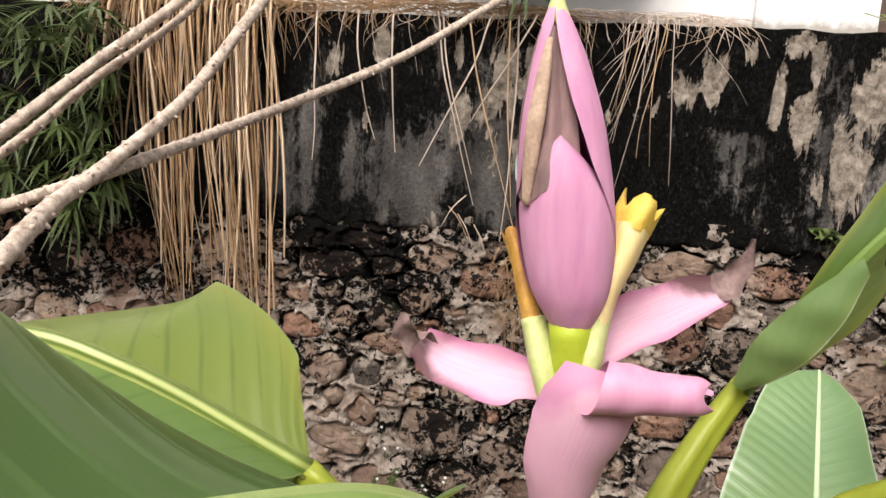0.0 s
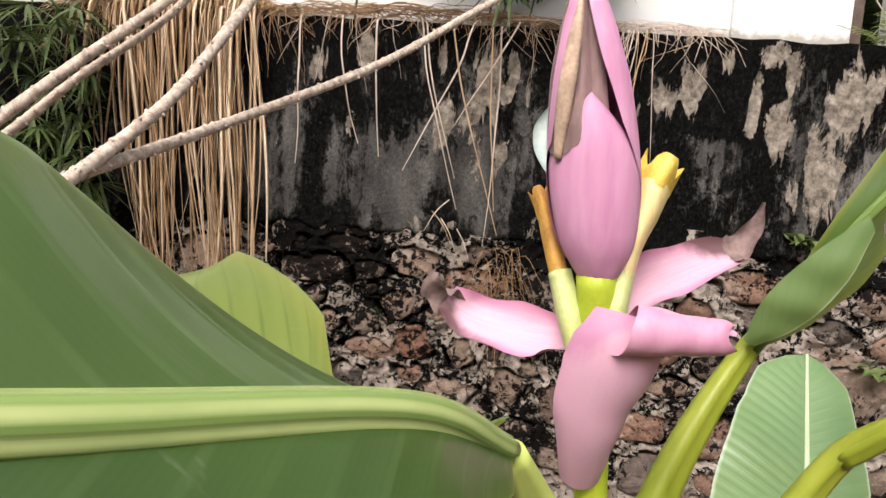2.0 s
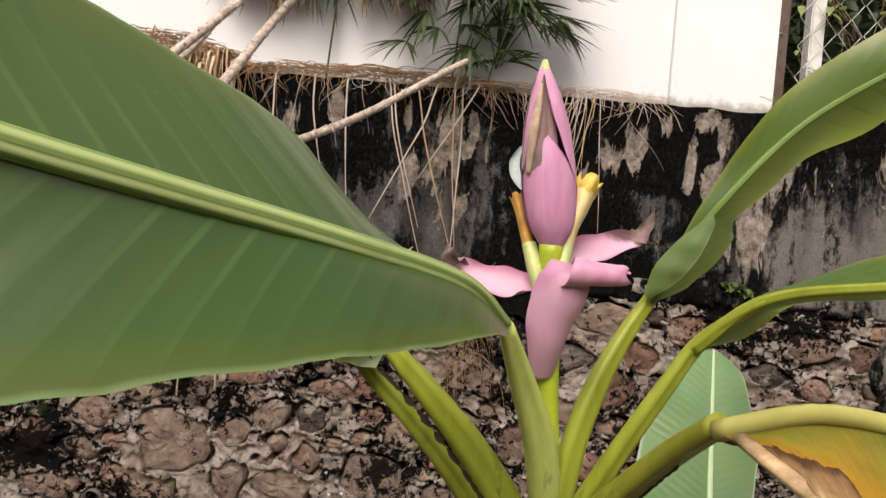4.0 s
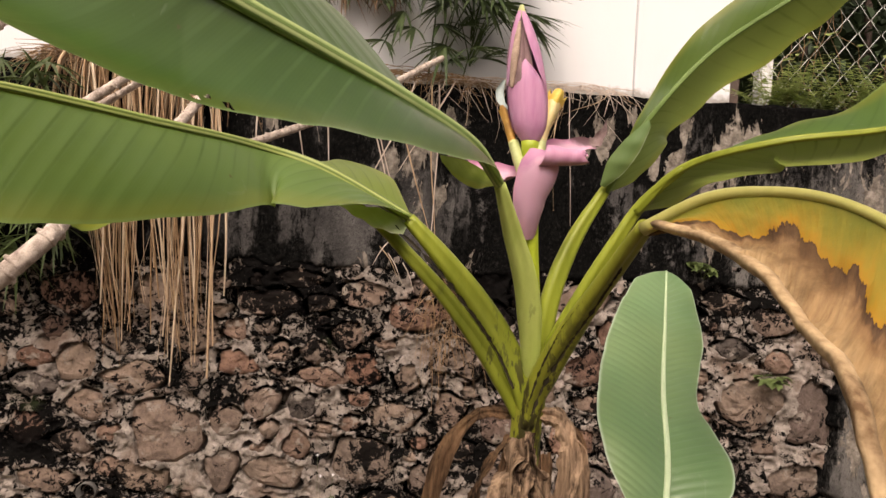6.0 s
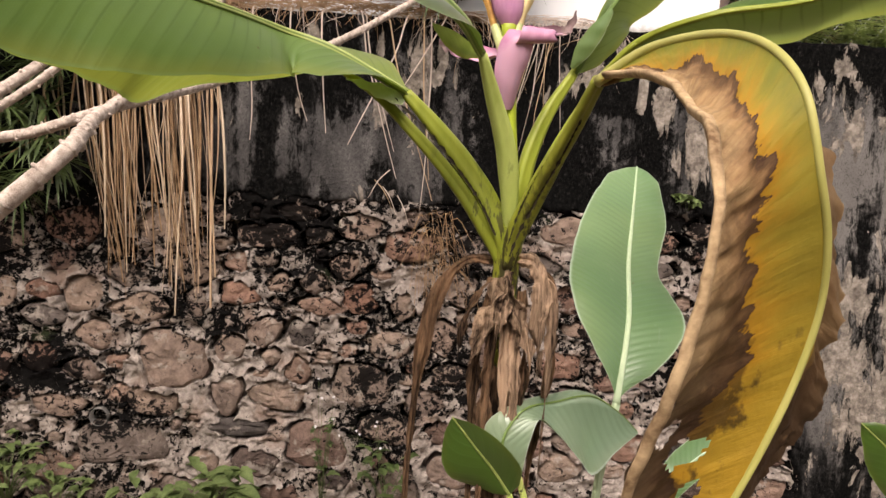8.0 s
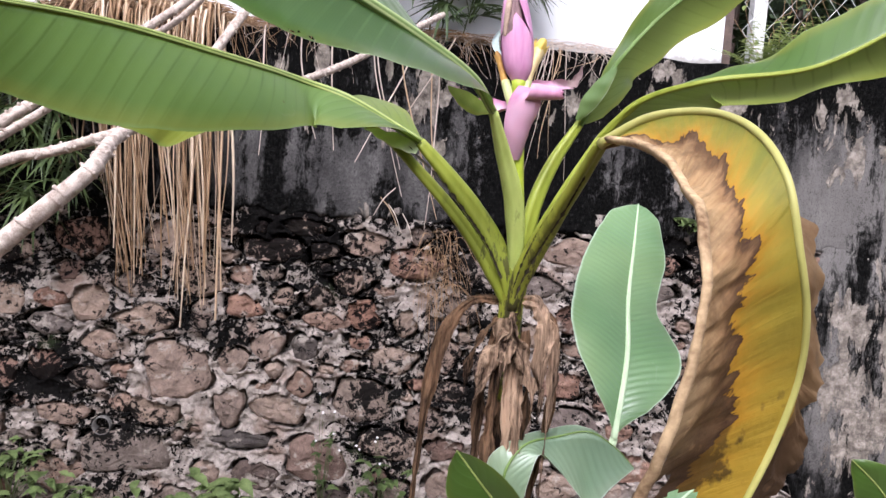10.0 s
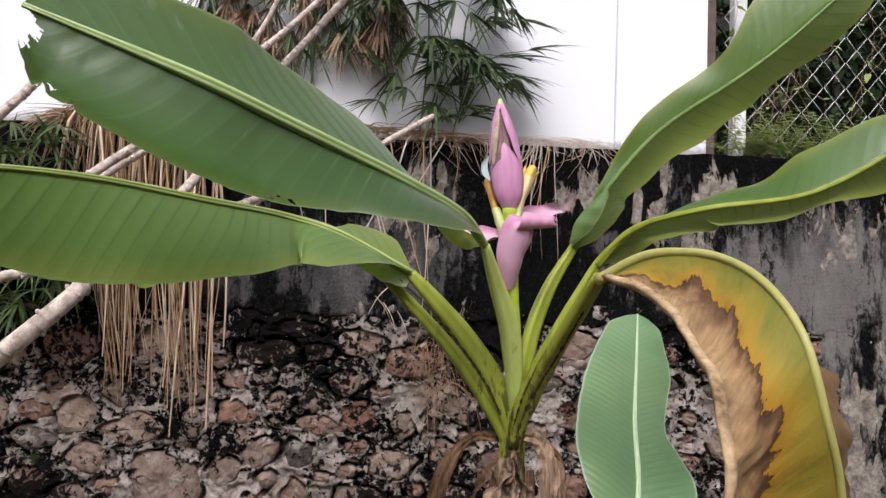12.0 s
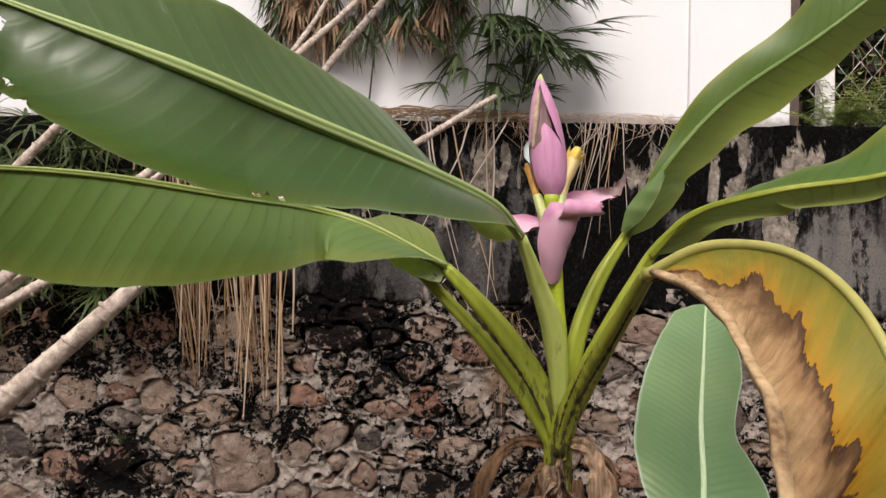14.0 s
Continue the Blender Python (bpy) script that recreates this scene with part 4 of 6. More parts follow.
DYING_NEAR = [(0.292, 0.23, 1.518), (0.3, 0.168, 1.509), (0.301, 0.121, 1.495), (0.3, 0.08, 1.475), (0.293, 0.038, 1.455), (0.289, 0.02, 1.422), (0.282, 0.016, 1.385), (0.272, 0.02, 1.34),
              (0.263, 0.034, 1.3), (0.256, 0.048, 1.261), (0.258, 0.06, 1.22), (0.276, 0.067, 1.187)]
DYING_FAR = [(0.293, 0.25, 1.514), (0.336, 0.215, 1.522), (0.376, 0.17, 1.51), (0.404, 0.135, 1.475), (0.411, 0.116, 1.433), (0.406, 0.101, 1.404), (0.398, 0.091, 1.366), (0.391, 0.093, 1.34),
             (0.395, 0.102, 1.307), (0.383, 0.109, 1.274), (0.361, 0.114, 1.245), (0.32, 0.1, 1.21), (0.284, 0.07, 1.184)]



def leaning(points, amount):
    """The hanging end of the dying leaf leans away from the stem."""
    return [(x + amount * float(np.interp(z, (1.18, 1.25, 1.32, 1.4, 1.45), (0.028, 0.021, 0.012, 0.004, 0.0))), y, z) for x, y, z in points]


DYING_RIB, DYING_NEAR, DYING_FAR = leaning(DYING_RIB, 0.85), leaning(DYING_NEAR, 0.5), leaning(DYING_FAR, 0.85)

banana = thing("banana_plant", (0.25, 0.41, -0.22), "flowering ornamental banana plant with broad green leaves and a dying one", "banana plant")


def torn(u, v):
    if u > 0.9:
        return 1.0 - 0.22 * max(0.0, fractal((u * 60, v * 2, 5.0))) * abs(v)
    return 1.0


def eaten(u, v):
    """A notch out of the tip and a few small holes near the margin."""
    ragged = 0.6 * fractal((u * 90, v * 9, 3.0))
    spots = ((1.0, -0.29, 0.028, 0.17), (1.0, -0.6, 0.022, 0.6), (0.938, -0.8, 0.0055, 0.05), (0.648, -0.9, 0.005, 0.035), (0.612, -0.92, 0.004, 0.05), (0.63, -0.86, 0.0035, 0.025))
    return any(((u - a) / p) ** 2 + ((v - b) / q) ** 2 < 1 + ragged for a, b, p, q in spots)


def turned_margin(leaf, upper, lower, mat, label, n=24, half=6, bulge=0.14):
    """The lobe at the foot of a blade where its margin rolls under; given by its two edges."""
    a, b = path(upper, n), path(lower, n)
    t = tangents((a + b) / 2)
    verts, uvs = [], []
    for i in range(n):
        across = b[i] - a[i]
        nn = np.cross(t[i], across)
        for j in range(2 * half + 1):
            v = j / (2 * half)
            verts.append(a[i] + across * v + nn * bulge * math.sin(math.pi * v) + nn * 0.04 * math.sin(i * 0.9 + v * 3))
            uvs.append((i * 0.004, v))
    part("turned_margin", (verts, grid_faces(n, 2 * half + 1)), mat, leaf, label, uvs)


leaf_one = banana_leaf(banana, LEAF_1, LEAF, MIDRIB_LIGHT, "large green leaf with a torn tip", [(0.247, 0.392, 1.37), (0.247, 0.38, 1.396), (0.244, 0.371, 1.431), (0.235, 0.355, 1.472), (0.2195, 0.335, 1.51), (0.205, 0.312, 1.544)],
            STEM_PALE, stalk_r=(0.004, 0.008, 0.0104, 0.0096, 0.0074, 0.0044), seed=0.4, tear=torn, taper=(0.06, 0.05), n=280, half=40, holes=eaten, wave=0.0008, bulge=-0.08, bulge_low=-0.45, flat_to=0.4, rib=(0.0042, 0.0052, 0.0052, 0.0048, 0.0042, 0.0016))
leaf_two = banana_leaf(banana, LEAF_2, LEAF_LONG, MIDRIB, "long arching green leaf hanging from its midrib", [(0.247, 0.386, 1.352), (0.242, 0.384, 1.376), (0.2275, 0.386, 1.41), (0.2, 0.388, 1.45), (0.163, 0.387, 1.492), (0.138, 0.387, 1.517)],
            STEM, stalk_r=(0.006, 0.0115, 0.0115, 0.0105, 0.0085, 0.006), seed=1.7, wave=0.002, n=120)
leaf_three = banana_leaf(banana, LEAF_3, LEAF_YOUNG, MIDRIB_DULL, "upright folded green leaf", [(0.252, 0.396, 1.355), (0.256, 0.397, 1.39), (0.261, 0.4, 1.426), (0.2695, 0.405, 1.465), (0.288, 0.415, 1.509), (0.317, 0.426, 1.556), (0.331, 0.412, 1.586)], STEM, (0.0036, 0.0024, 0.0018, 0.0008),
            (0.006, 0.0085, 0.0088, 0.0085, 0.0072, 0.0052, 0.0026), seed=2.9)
turned_margin(leaf_one, [(0.158, 0.262, 1.557), (0.177, 0.285, 1.557), (0.192, 0.305, 1.553), (0.205, 0.325, 1.549)], [(0.16, 0.268, 1.553), (0.172, 0.289, 1.544), (0.186, 0.309, 1.54), (0.204, 0.334, 1.545)], LEAF_YOUNG, "rolled-under leaf margin")
turned_margin(leaf_two, [(0.078, 0.38, 1.528), (0.102, 0.382, 1.526), (0.122, 0.384, 1.522), (0.138, 0.386, 1.512)], [(0.082, 0.364, 1.524), (0.094, 0.362, 1.517), (0.112, 0.363, 1.508), (0.134, 0.372, 1.503)], LEAF_FOLD, "pale folded leaf margin", bulge=0.04)
turned_margin(leaf_three, [(0.343, 0.398, 1.616), (0.324, 0.403, 1.597), (0.312, 0.41, 1.578), (0.309, 0.418, 1.558)], [(0.345, 0.396, 1.61), (0.337, 0.396, 1.589), (0.326, 0.404, 1.569), (0.313, 0.416, 1.556)], LEAF_UNDER, "pale folded leaf margin")
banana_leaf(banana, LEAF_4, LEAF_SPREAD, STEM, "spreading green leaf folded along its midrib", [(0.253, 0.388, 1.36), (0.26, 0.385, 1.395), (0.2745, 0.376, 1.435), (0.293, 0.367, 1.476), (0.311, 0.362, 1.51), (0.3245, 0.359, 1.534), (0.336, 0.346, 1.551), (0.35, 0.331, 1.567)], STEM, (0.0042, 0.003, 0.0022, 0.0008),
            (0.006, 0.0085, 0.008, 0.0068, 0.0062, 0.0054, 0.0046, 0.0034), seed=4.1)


def dying_shape(n=190, half=24):
    m, a, b = spline(DYING_RIB, n), spline(DYING_NEAR, n), spline(DYING_FAR, n)
    t = tangents(m)
    length = np.concatenate([[0], np.cumsum(np.linalg.norm(np.diff(m, axis=0), axis=1))])
    verts, uvs = [], []
    for i in range(n):
        for j in range(-half, half + 1):
            v = j / half
            k = abs(v)
            edge = a[i] if v > 0 else b[i]
            across = edge - m[i]
            nn = unit(np.cross(across, t[i])) * (1 if v > 0 else -1)
            w = np.linalg.norm(across)
            crumple = 0.008 * k * fractal((length[i] * 18, v * 2.0, 4.0)) + 0.005 * k * k * fractal((length[i] * 60, v * 1.5, 8.0))
            rag = 1 - (0.16 * max(0.0, fractal((length[i] * 30, 9.0, 1.0))) * k ** 3 if v < 0 else 0)
            verts.append(m[i] + across * (k * rag) + nn * (-0.22 * w * (k - k * k) * 1.5 + crumple))
            uvs.append((length[i], v))
    faces = []
    for k, f in enumerate(grid_faces(n, 2 * half + 1)):
        u, v = (k // (2 * half) + 0.5) / (n - 1), (k % (2 * half) + 0.5) / half - 1
        rag = 0.5 * fractal((u * 60, v * 6, 2.0))
        if all(((u - a) / p) ** 2 + ((v - b) / q) ** 2 > 1 + rag for a, b, p, q in ((0.742, 0.78, 0.017, 0.12), (0.783, 0.55, 0.019, 0.15), (0.7, 0.88, 0.012, 0.08), (0.84, 0.4, 0.014, 0.1))):
            faces.append(f)
    return verts, faces, uvs


dv, df, duv = dying_shape()
dying = part("leaf", (dv, df), DYING, banana, "drooping yellow leaf, brown and withered along its margin", duv)
part("midrib", tube(DYING_RIB, (0.005, 0.0026, 0.0024, 0.0024, 0.0015), 9, 80), MIDRIB_YELLOW, dying)
part("petiole", tube([(0.248, 0.382, 1.345), (0.252, 0.377, 1.372), (0.263, 0.362, 1.408), (0.276, 0.335, 1.446), (0.289, 0.292, 1.488), (0.294, 0.25, 1.517)],
                     (0.006, 0.0112, 0.0105, 0.008, 0.007, 0.0058), 20, 40, channel, (0.25, -1.0, -0.25)), STEM_OLD, dying, "yellowing grooved leaf stalk spotted dark")
old_stalk = part("petiole", tube([(0.243, 0.388, 1.35), (0.2315, 0.386, 1.373), (0.209, 0.386, 1.408), (0.177, 0.388, 1.448), (0.142, 0.39, 1.484), (0.11, 0.393, 1.514), (0.082, 0.397, 1.532), (0.055, 0.4, 1.545)],
                                 (0.006, 0.0085, 0.0078, 0.007, 0.0062, 0.0055, 0.0042, 0.002), 18, 44, channel, (0.25, -1.0, -0.25)), STEM, banana, "grooved leaf stalk with a blackened edge")


def ragged_edge(points, half, seed):
    """A shrivelled black margin running along a leaf stalk."""
    n = 70
    m = path(points, n)
    t = tangents(m)
    a = unit(np.cross(t, (0.1, -1.0, 0.1)))
    b = np.cross(a, t)
    verts = []
    for i in range(n):
        w = half * max(0.06, 0.5 + 0.9 * fractal((i * 0.33, seed, 1.0), 3))
        lift = 0.0008 * fractal((i * 0.5, seed, 7.0))
        for k in (-1.0, 0.0, 1.0):
            verts.append(m[i] + a[i] * (w * k) - b[i] * (lift + 0.001 * (1 - abs(k))))
    return verts, grid_faces(n, 3)


BLACK_EDGE = plain_noise("blackened_stalk_edge", (0.006, 0.005, 0.003), (0.05, 0.038, 0.016), 120, 0.85, 0.4)
part("blackened_edge", ragged_edge([(0.233, 0.37, 1.38), (0.217, 0.371, 1.411), (0.1875, 0.372, 1.45), (0.152, 0.374, 1.488), (0.126, 0.377, 1.51)], 0.0024, 2.0), BLACK_EDGE, old_stalk, "ragged blackened margin")
part("blackened_edge", ragged_edge([(0.247, 0.361, 1.36), (0.254, 0.359, 1.382), (0.267, 0.343, 1.417), (0.279, 0.319, 1.449), (0.289, 0.279, 1.488)], 0.0021, 5.0), BLACK_EDGE, dying, "ragged blackened margin")
part("blackened_edge", ragged_edge([(0.245, 0.362, 1.372), (0.252, 0.354, 1.402), (0.263, 0.34, 1.434), (0.275, 0.317, 1.463)], 0.0014, 8.0), BLACK_EDGE, dying, "ragged blackened margin")


def rolled_margin():
    edge = spline(DYING_NEAR, 70)[:60]
    edge = edge + np.array([[0.0022 * fractal((i * 0.2, 3.0, 0)), -0.002, 0.0022 * fractal((i * 0.2, 8.0, 0))] for i in range(60)])
    return tube(edge, (0.0028, 0.0034, 0.0026, 0.0032, 0.0024, 0.003, 0.0032, 0.0022), 10, 0, lambda th: 1 + 0.2 * math.sin(3 * th) + 0.1 * math.sin(5 * th))


part("rolled_margin", rolled_margin(), ROLLED, dying, "dry tan leaf margin rolled into a cord")


def ribbed(th):
    return 1 + 0.07 * math.sin(5 * th) + 0.04 * math.sin(3 * th + 1)


part("pseudostem", tube([(0.25, 0.412, 1.24), (0.249, 0.405, 1.275), (0.248, 0.398, 1.31), (0.248, 0.391, 1.342), (0.249, 0.393, 1.385)], (0.013, 0.0135, 0.0132, 0.0128, 0.016), 20, 40, ribbed), STEM_OLD, banana,
     "stem of wrapped green leaf bases")
part("old_stem", tube([(0.247, 0.41, -0.26), (0.252, 0.42, 0.5), (0.254, 0.42, 1.1), (0.251, 0.414, 1.24), (0.25, 0.408, 1.3), (0.249, 0.402, 1.322)], (0.05, 0.045, 0.029, 0.024, 0.019, 0.014), 24, 60,
                      lambda th: ribbed(th) + 0.05 * math.sin(9 * th)), DRY_DARK, banana, "lower stem wrapped in brown dead sheaths")


def strip(points, half, n=40, seed=0.0):
    """A crumpled dry ribbon with sharp lengthwise folds, split towards its end."""
    m = spline(points, n)
    t = tangents(m)
    a = unit(np.cross(t, (0.1, -1.0, 0.1)))
    b = np.cross(a, t)
    verts, cols = [], 13
    for i in range(n):
        u = i / (n - 1)
        w = half * (0.15 + 0.85 * math.sin(math.pi * min(1, u * 0.95 + 0.12)) ** 0.7) * (1 + 0.6 * fractal((u * 7, seed, 0.0)) + 0.1 * fractal((u * 31, seed, 6.0)))
        twist = 1.9 * fractal((u * 2.2, seed + 5, 1.0))
        for j in range(cols):
            v = 2 * j / (cols - 1) - 1
            pleat = abs(((v * 0.9 + seed + 0.5 * fractal((u * 3, seed, 4.0))) % 1.0) - 0.5) * 2 - 0.5
            fold = half * (0.3 * v * v + 0.42 * pleat) + half * 0.22 * fractal((u * 10, v * 1.5 + seed, 2.0))
            end = max(0.0, (u - 0.7) / 0.3) * 1.8 * abs(math.sin(v * 6 + seed))
            q = m[i] - t[i] * (end * half * 2.5)
            verts.append(q + a[i] * (v * w * math.cos(twist)) + b[i] * (v * w * math.sin(twist) - fold))
    return verts, grid_faces(n, cols)


DRY_STRIPS = [
    ([(0.246, 0.4, 1.352), (0.206, 0.394, 1.35), (0.178, 0.388, 1.312), (0.164, 0.382, 1.247), (0.157, 0.376, 1.171), (0.154, 0.37, 1.112), (0.15, 0.37, 0.9)], 0.0078),
    ([(0.258, 0.385, 1.354), (0.276, 0.376, 1.353), (0.285, 0.37, 1.328), (0.281, 0.366, 1.288), (0.284, 0.365, 1.25), (0.283, 0.366, 1.222)], 0.0105),
    ([(0.242, 0.38, 1.335), (0.233, 0.37, 1.307), (0.221, 0.362, 1.277), (0.209, 0.354, 1.246)], 0.0115),
    ([(0.243, 0.374, 1.338), (0.255, 0.365, 1.312), (0.267, 0.36, 1.278), (0.275, 0.356, 1.24)], 0.0105),
    ([(0.24, 0.38, 1.325), (0.236, 0.376, 1.265), (0.233, 0.375, 1.217), (0.231, 0.374, 1.15), (0.232, 0.374, 0.95)], 0.0085),
    ([(0.25, 0.374, 1.33), (0.25, 0.372, 1.277), (0.252, 0.372, 1.217), (0.25, 0.373, 1.15), (0.25, 0.374, 0.95)], 0.0075),
    ([(0.282, 0.4, 1.349), (0.303, 0.402, 1.32), (0.307, 0.41, 1.25), (0.3, 0.415, 1.18), (0.29, 0.42, 1.102), (0.284, 0.42, 0.9)], 0.005),
    ([(0.266, 0.382, 1.323), (0.272, 0.382, 1.273), (0.27, 0.383, 1.212), (0.268, 0.385, 1.15), (0.266, 0.385, 0.95)], 0.009),
    ([(0.256, 0.372, 1.29), (0.26, 0.368, 1.24), (0.261, 0.368, 1.17), (0.26, 0.37, 1.02)], 0.008),
    ([(0.236, 0.388, 1.335), (0.218, 0.38, 1.315), (0.206, 0.376, 1.285), (0.2, 0.374, 1.245)], 0.0065),
    ([(0.272, 0.38, 1.34), (0.292, 0.374, 1.327), (0.297, 0.372, 1.28), (0.294, 0.372, 1.2), (0.292, 0.374, 1.12)], 0.006),
    ([(0.236, 0.392, 1.32), (0.224, 0.39, 1.27), (0.221, 0.39, 1.2), (0.222, 0.39, 1.0)], 0.007),
    ([(0.25, 0.368, 1.345), (0.246, 0.358, 1.32), (0.24, 0.352, 1.296), (0.236, 0.348, 1.272)], 0.009),
]
for i, (pts, half) in enumerate(DRY_STRIPS):
    part("dry_sheath", strip(pts, half, seed=i * 1.9 + 0.3), DRY_DARK if i in (0, 4, 6, 7, 9, 11) else DRY_LEAF, banana, "withered brown leaf sheath hanging down", smooth=False)


# ---- the flower ----
def petal(points, widths, cups, n=26, half=8, ref=(0, -1, 0.3), frill=0.0, seed=0.0):
    """A cupped bract: widths are arc half widths and cups the arc half angles, station by station."""
    m = spline(points, n)
    t = tangents(m)
    side = unit(np.cross(t, np.asarray(ref, float)))
    up = np.cross(side, t)
    k = np.linspace(0, 1, n)
    w, c = np.interp(k, np.linspace(0, 1, len(widths)), widths), np.interp(k, np.linspace(0, 1, len(cups)), cups)
    verts, uvs = [], []
    for i in range(n):
        r = w[i] / max(abs(c[i]), 0.05) * (1 if c[i] >= 0 else -1)
        for j in range(-half, half + 1):
            v = j / half
            a = v * max(abs(c[i]), 0.05)
            f = frill * v * v * math.sin(k[i] * 15 + seed + v)
            verts.append(m[i] + side[i] * (abs(r) * math.sin(a)) + up[i] * (r * (1 - math.cos(a)) + f))
            uvs.append((k[i], v))
    return verts, grid_faces(n, 2 * half + 1), uvs


MAUVE_DRY = plain_noise("mauve_withered_bract", (0.07, 0.045, 0.044), (0.31, 0.215, 0.205), 70, 0.8)
B = np.array((0.237, 0.378, 1.584))
AXIS = unit(np.array((-0.015, 0.002, 0.124)))
BUD_H = 0.113


BUD_SIDE = spline([(0, 0.0055), (0.06, 0.0098), (0.15, 0.0142), (0.3, 0.0166), (0.45, 0.0166), (0.6, 0.0152), (0.7, 0.0136), (0.85, 0.0095), (0.95, 0.0055), (1.0, 0.003)], 240)


def bud_radius(h):
    return float(np.interp(h, BUD_SIDE[:, 0], BUD_SIDE[:, 1]))


def around(h, th, k=1.0):
    r = bud_radius(h) * k
    return B + AXIS * (h * BUD_H) + np.array((r * math.cos(th), r * math.sin(th) * 0.95, 0.0))


def inner_bud():
    n, sides = 70, 48
    verts = []
    for i in range(n):
        h = 0.615 * i / (n - 1)
        s = max(0.0, (h - 0.36) / 0.256)
        k = max(0.02, 1 - s ** 2.1)
        for j in range(sides):
            th = 2 * math.pi * j / sides
            p = around(h, th, k * (1 + 0.008 * math.cos(7 * th)))
            verts.append(p + np.array((-0.0018, -0.0125, 0)) * s ** 1.7)
    return verts, grid_faces(n, sides, True) + [tuple(range(sides))[::-1]]


def outer_bract():
    """Wraps the bud from behind and closes over it at the tip, split open in front."""
    n, m = 40, 34
    verts = []
    for i in range(n):
        h = 0.08 + 0.92 * i / (n - 1)
        right = np.interp(h, (0.05, 0.2, 0.35, 0.41, 0.53, 0.72, 0.85, 0.95), (20, 2, -21, -36, -58, -79, -90, -100))
        left = np.interp(h, (0.05, 0.3, 0.42, 0.46, 0.62, 0.85, 0.95), (160, 184, 192, 206, 217, 230, 252))
        for j in range(m):
            th = radians(right + (left - right) * j / (m - 1))
            lip = 0.05 * math.exp(-(m - 1 - j) / 1.6)
            verts.append(around(h, th, 1.012 + lip))
    return verts, grid_faces(n, m)


def withered_lining():
    """Hangs from inside the bract over the left shoulder of the inner bud, and lies deep behind its point."""
    n, m = 44, 60
    verts = []
    for j in range(m):
        deg = 186 + 116 * j / (m - 1)
        low = float(np.interp(deg, (186, 205, 217, 232, 244, 254, 262, 280, 302), (0.44, 0.415, 0.405, 0.43, 0.452, 0.5, 0.52, 0.52, 0.42))) + 0.003 * math.sin(j * 0.8)
        deep = 0.5 - 0.5 * math.cos(math.pi * min(1.0, max(0.0, (deg - 246) / 20)))
        for i in range(n):
            h = low + (0.94 - low) * i / (n - 1)
            rise = min(1.0, max(0.0, (h - 0.5) / 0.12))
            k = 1.02 - 0.42 * deep - (0.16 * rise if h < 0.8 else 0.1) * (1 - deep) * min(1.0, max(0.0, (deg - 200) / 20))
            verts.append(around(h, radians(deg), k))
    return verts, grid_faces(m, n)


def withered_fold():
    pts = [around(h, radians(216 + 28 * (h - 0.4) / 0.5), 1.05) for h in (0.405, 0.5, 0.62, 0.76, 0.9)]
    return tube(pts, (0.0013, 0.0025, 0.0029, 0.0024, 0.001), 10, 30, lambda th: 1 + 0.25 * math.sin(2 * th))


flower = part("flower_bud", inner_bud(), PINK, banana, "closed mauve-pink banana flower bud")
part("outer_bract", outer_bract(), PINK, flower, "pink bract split open in front")
part("withered_lining", withered_lining(), BROWN_PETAL, flower, "brown withered inside of the bract")
part("withered_fold", withered_fold(), plain_noise("withered_edge", (0.22, 0.14, 0.11), (0.6, 0.44, 0.33), 90, 0.8), flower)
part("bud_tip", tube([around(0.955, 0, 0.2), around(1.0, 0, 0.0), B + AXIS * (BUD_H * 1.045) + np.array((0.0008, 0, 0))], (0.0038, 0.0034, 0.0016), 8, 8), FLORET_G, flower, "pale yellowish tip")
part("peduncle", tube([tuple(B + AXIS * 0.006), (0.239, 0.38, 1.56), (0.243, 0.384, 1.5), (0.249, 0.39, 1.44), (0.252, 0.397, 1.37)], (0.0078, 0.0066, 0.0066, 0.0075, 0.008), 16, 30),
     PEDUNCLE, banana, "bright green flower stalk")


def rel(x, z, y=0.0):
    return (B[0] + x, B[1] + y, B[2] + z)


part("bract", petal([rel(-0.005, -0.0235, 0.004), rel(-0.014, -0.0262, 0.013), rel(-0.029, -0.0262, 0.02), rel(-0.047, -0.0225, 0.024), rel(-0.058, -0.0155, 0.025)],
                    (0.0065, 0.0125, 0.0138, 0.0122, 0.0082), (1.0, 0.95, 0.85, 0.9, 0.9), ref=(0, -0.75, 0.66), frill=0.0016), BRACT, flower, "open pale pink bract")
part("bract_tip", petal([rel(-0.055, -0.0165, 0.028), rel(-0.06, -0.011, 0.025), rel(-0.0625, -0.007, 0.022), rel(-0.062, -0.0035, 0.024)],
                        (0.0082, 0.0085, 0.0064, 0.0013), (0.9, 1.1, 1.2, 0.9), 16, 7, ref=(-0.45, -0.75, 0.3), frill=0.002, seed=1), MAUVE_DRY, flower, "withered brown bract tip curled over")
part("bract", petal([rel(0.004, -0.014, 0.004), rel(0.014, -0.0075, 0.014), rel(0.03, -0.001, 0.026), rel(0.05, 0.0055, 0.04), rel(0.066, 0.0105, 0.048)],
                    (0.0065, 0.0125, 0.014, 0.0122, 0.0075), (1.1, 1.0, 0.95, 0.95, 1.0), ref=(0, -0.7, 0.7), frill=0.0014, seed=2), BRACT, flower, "open pale pink bract with a deep pink lip")
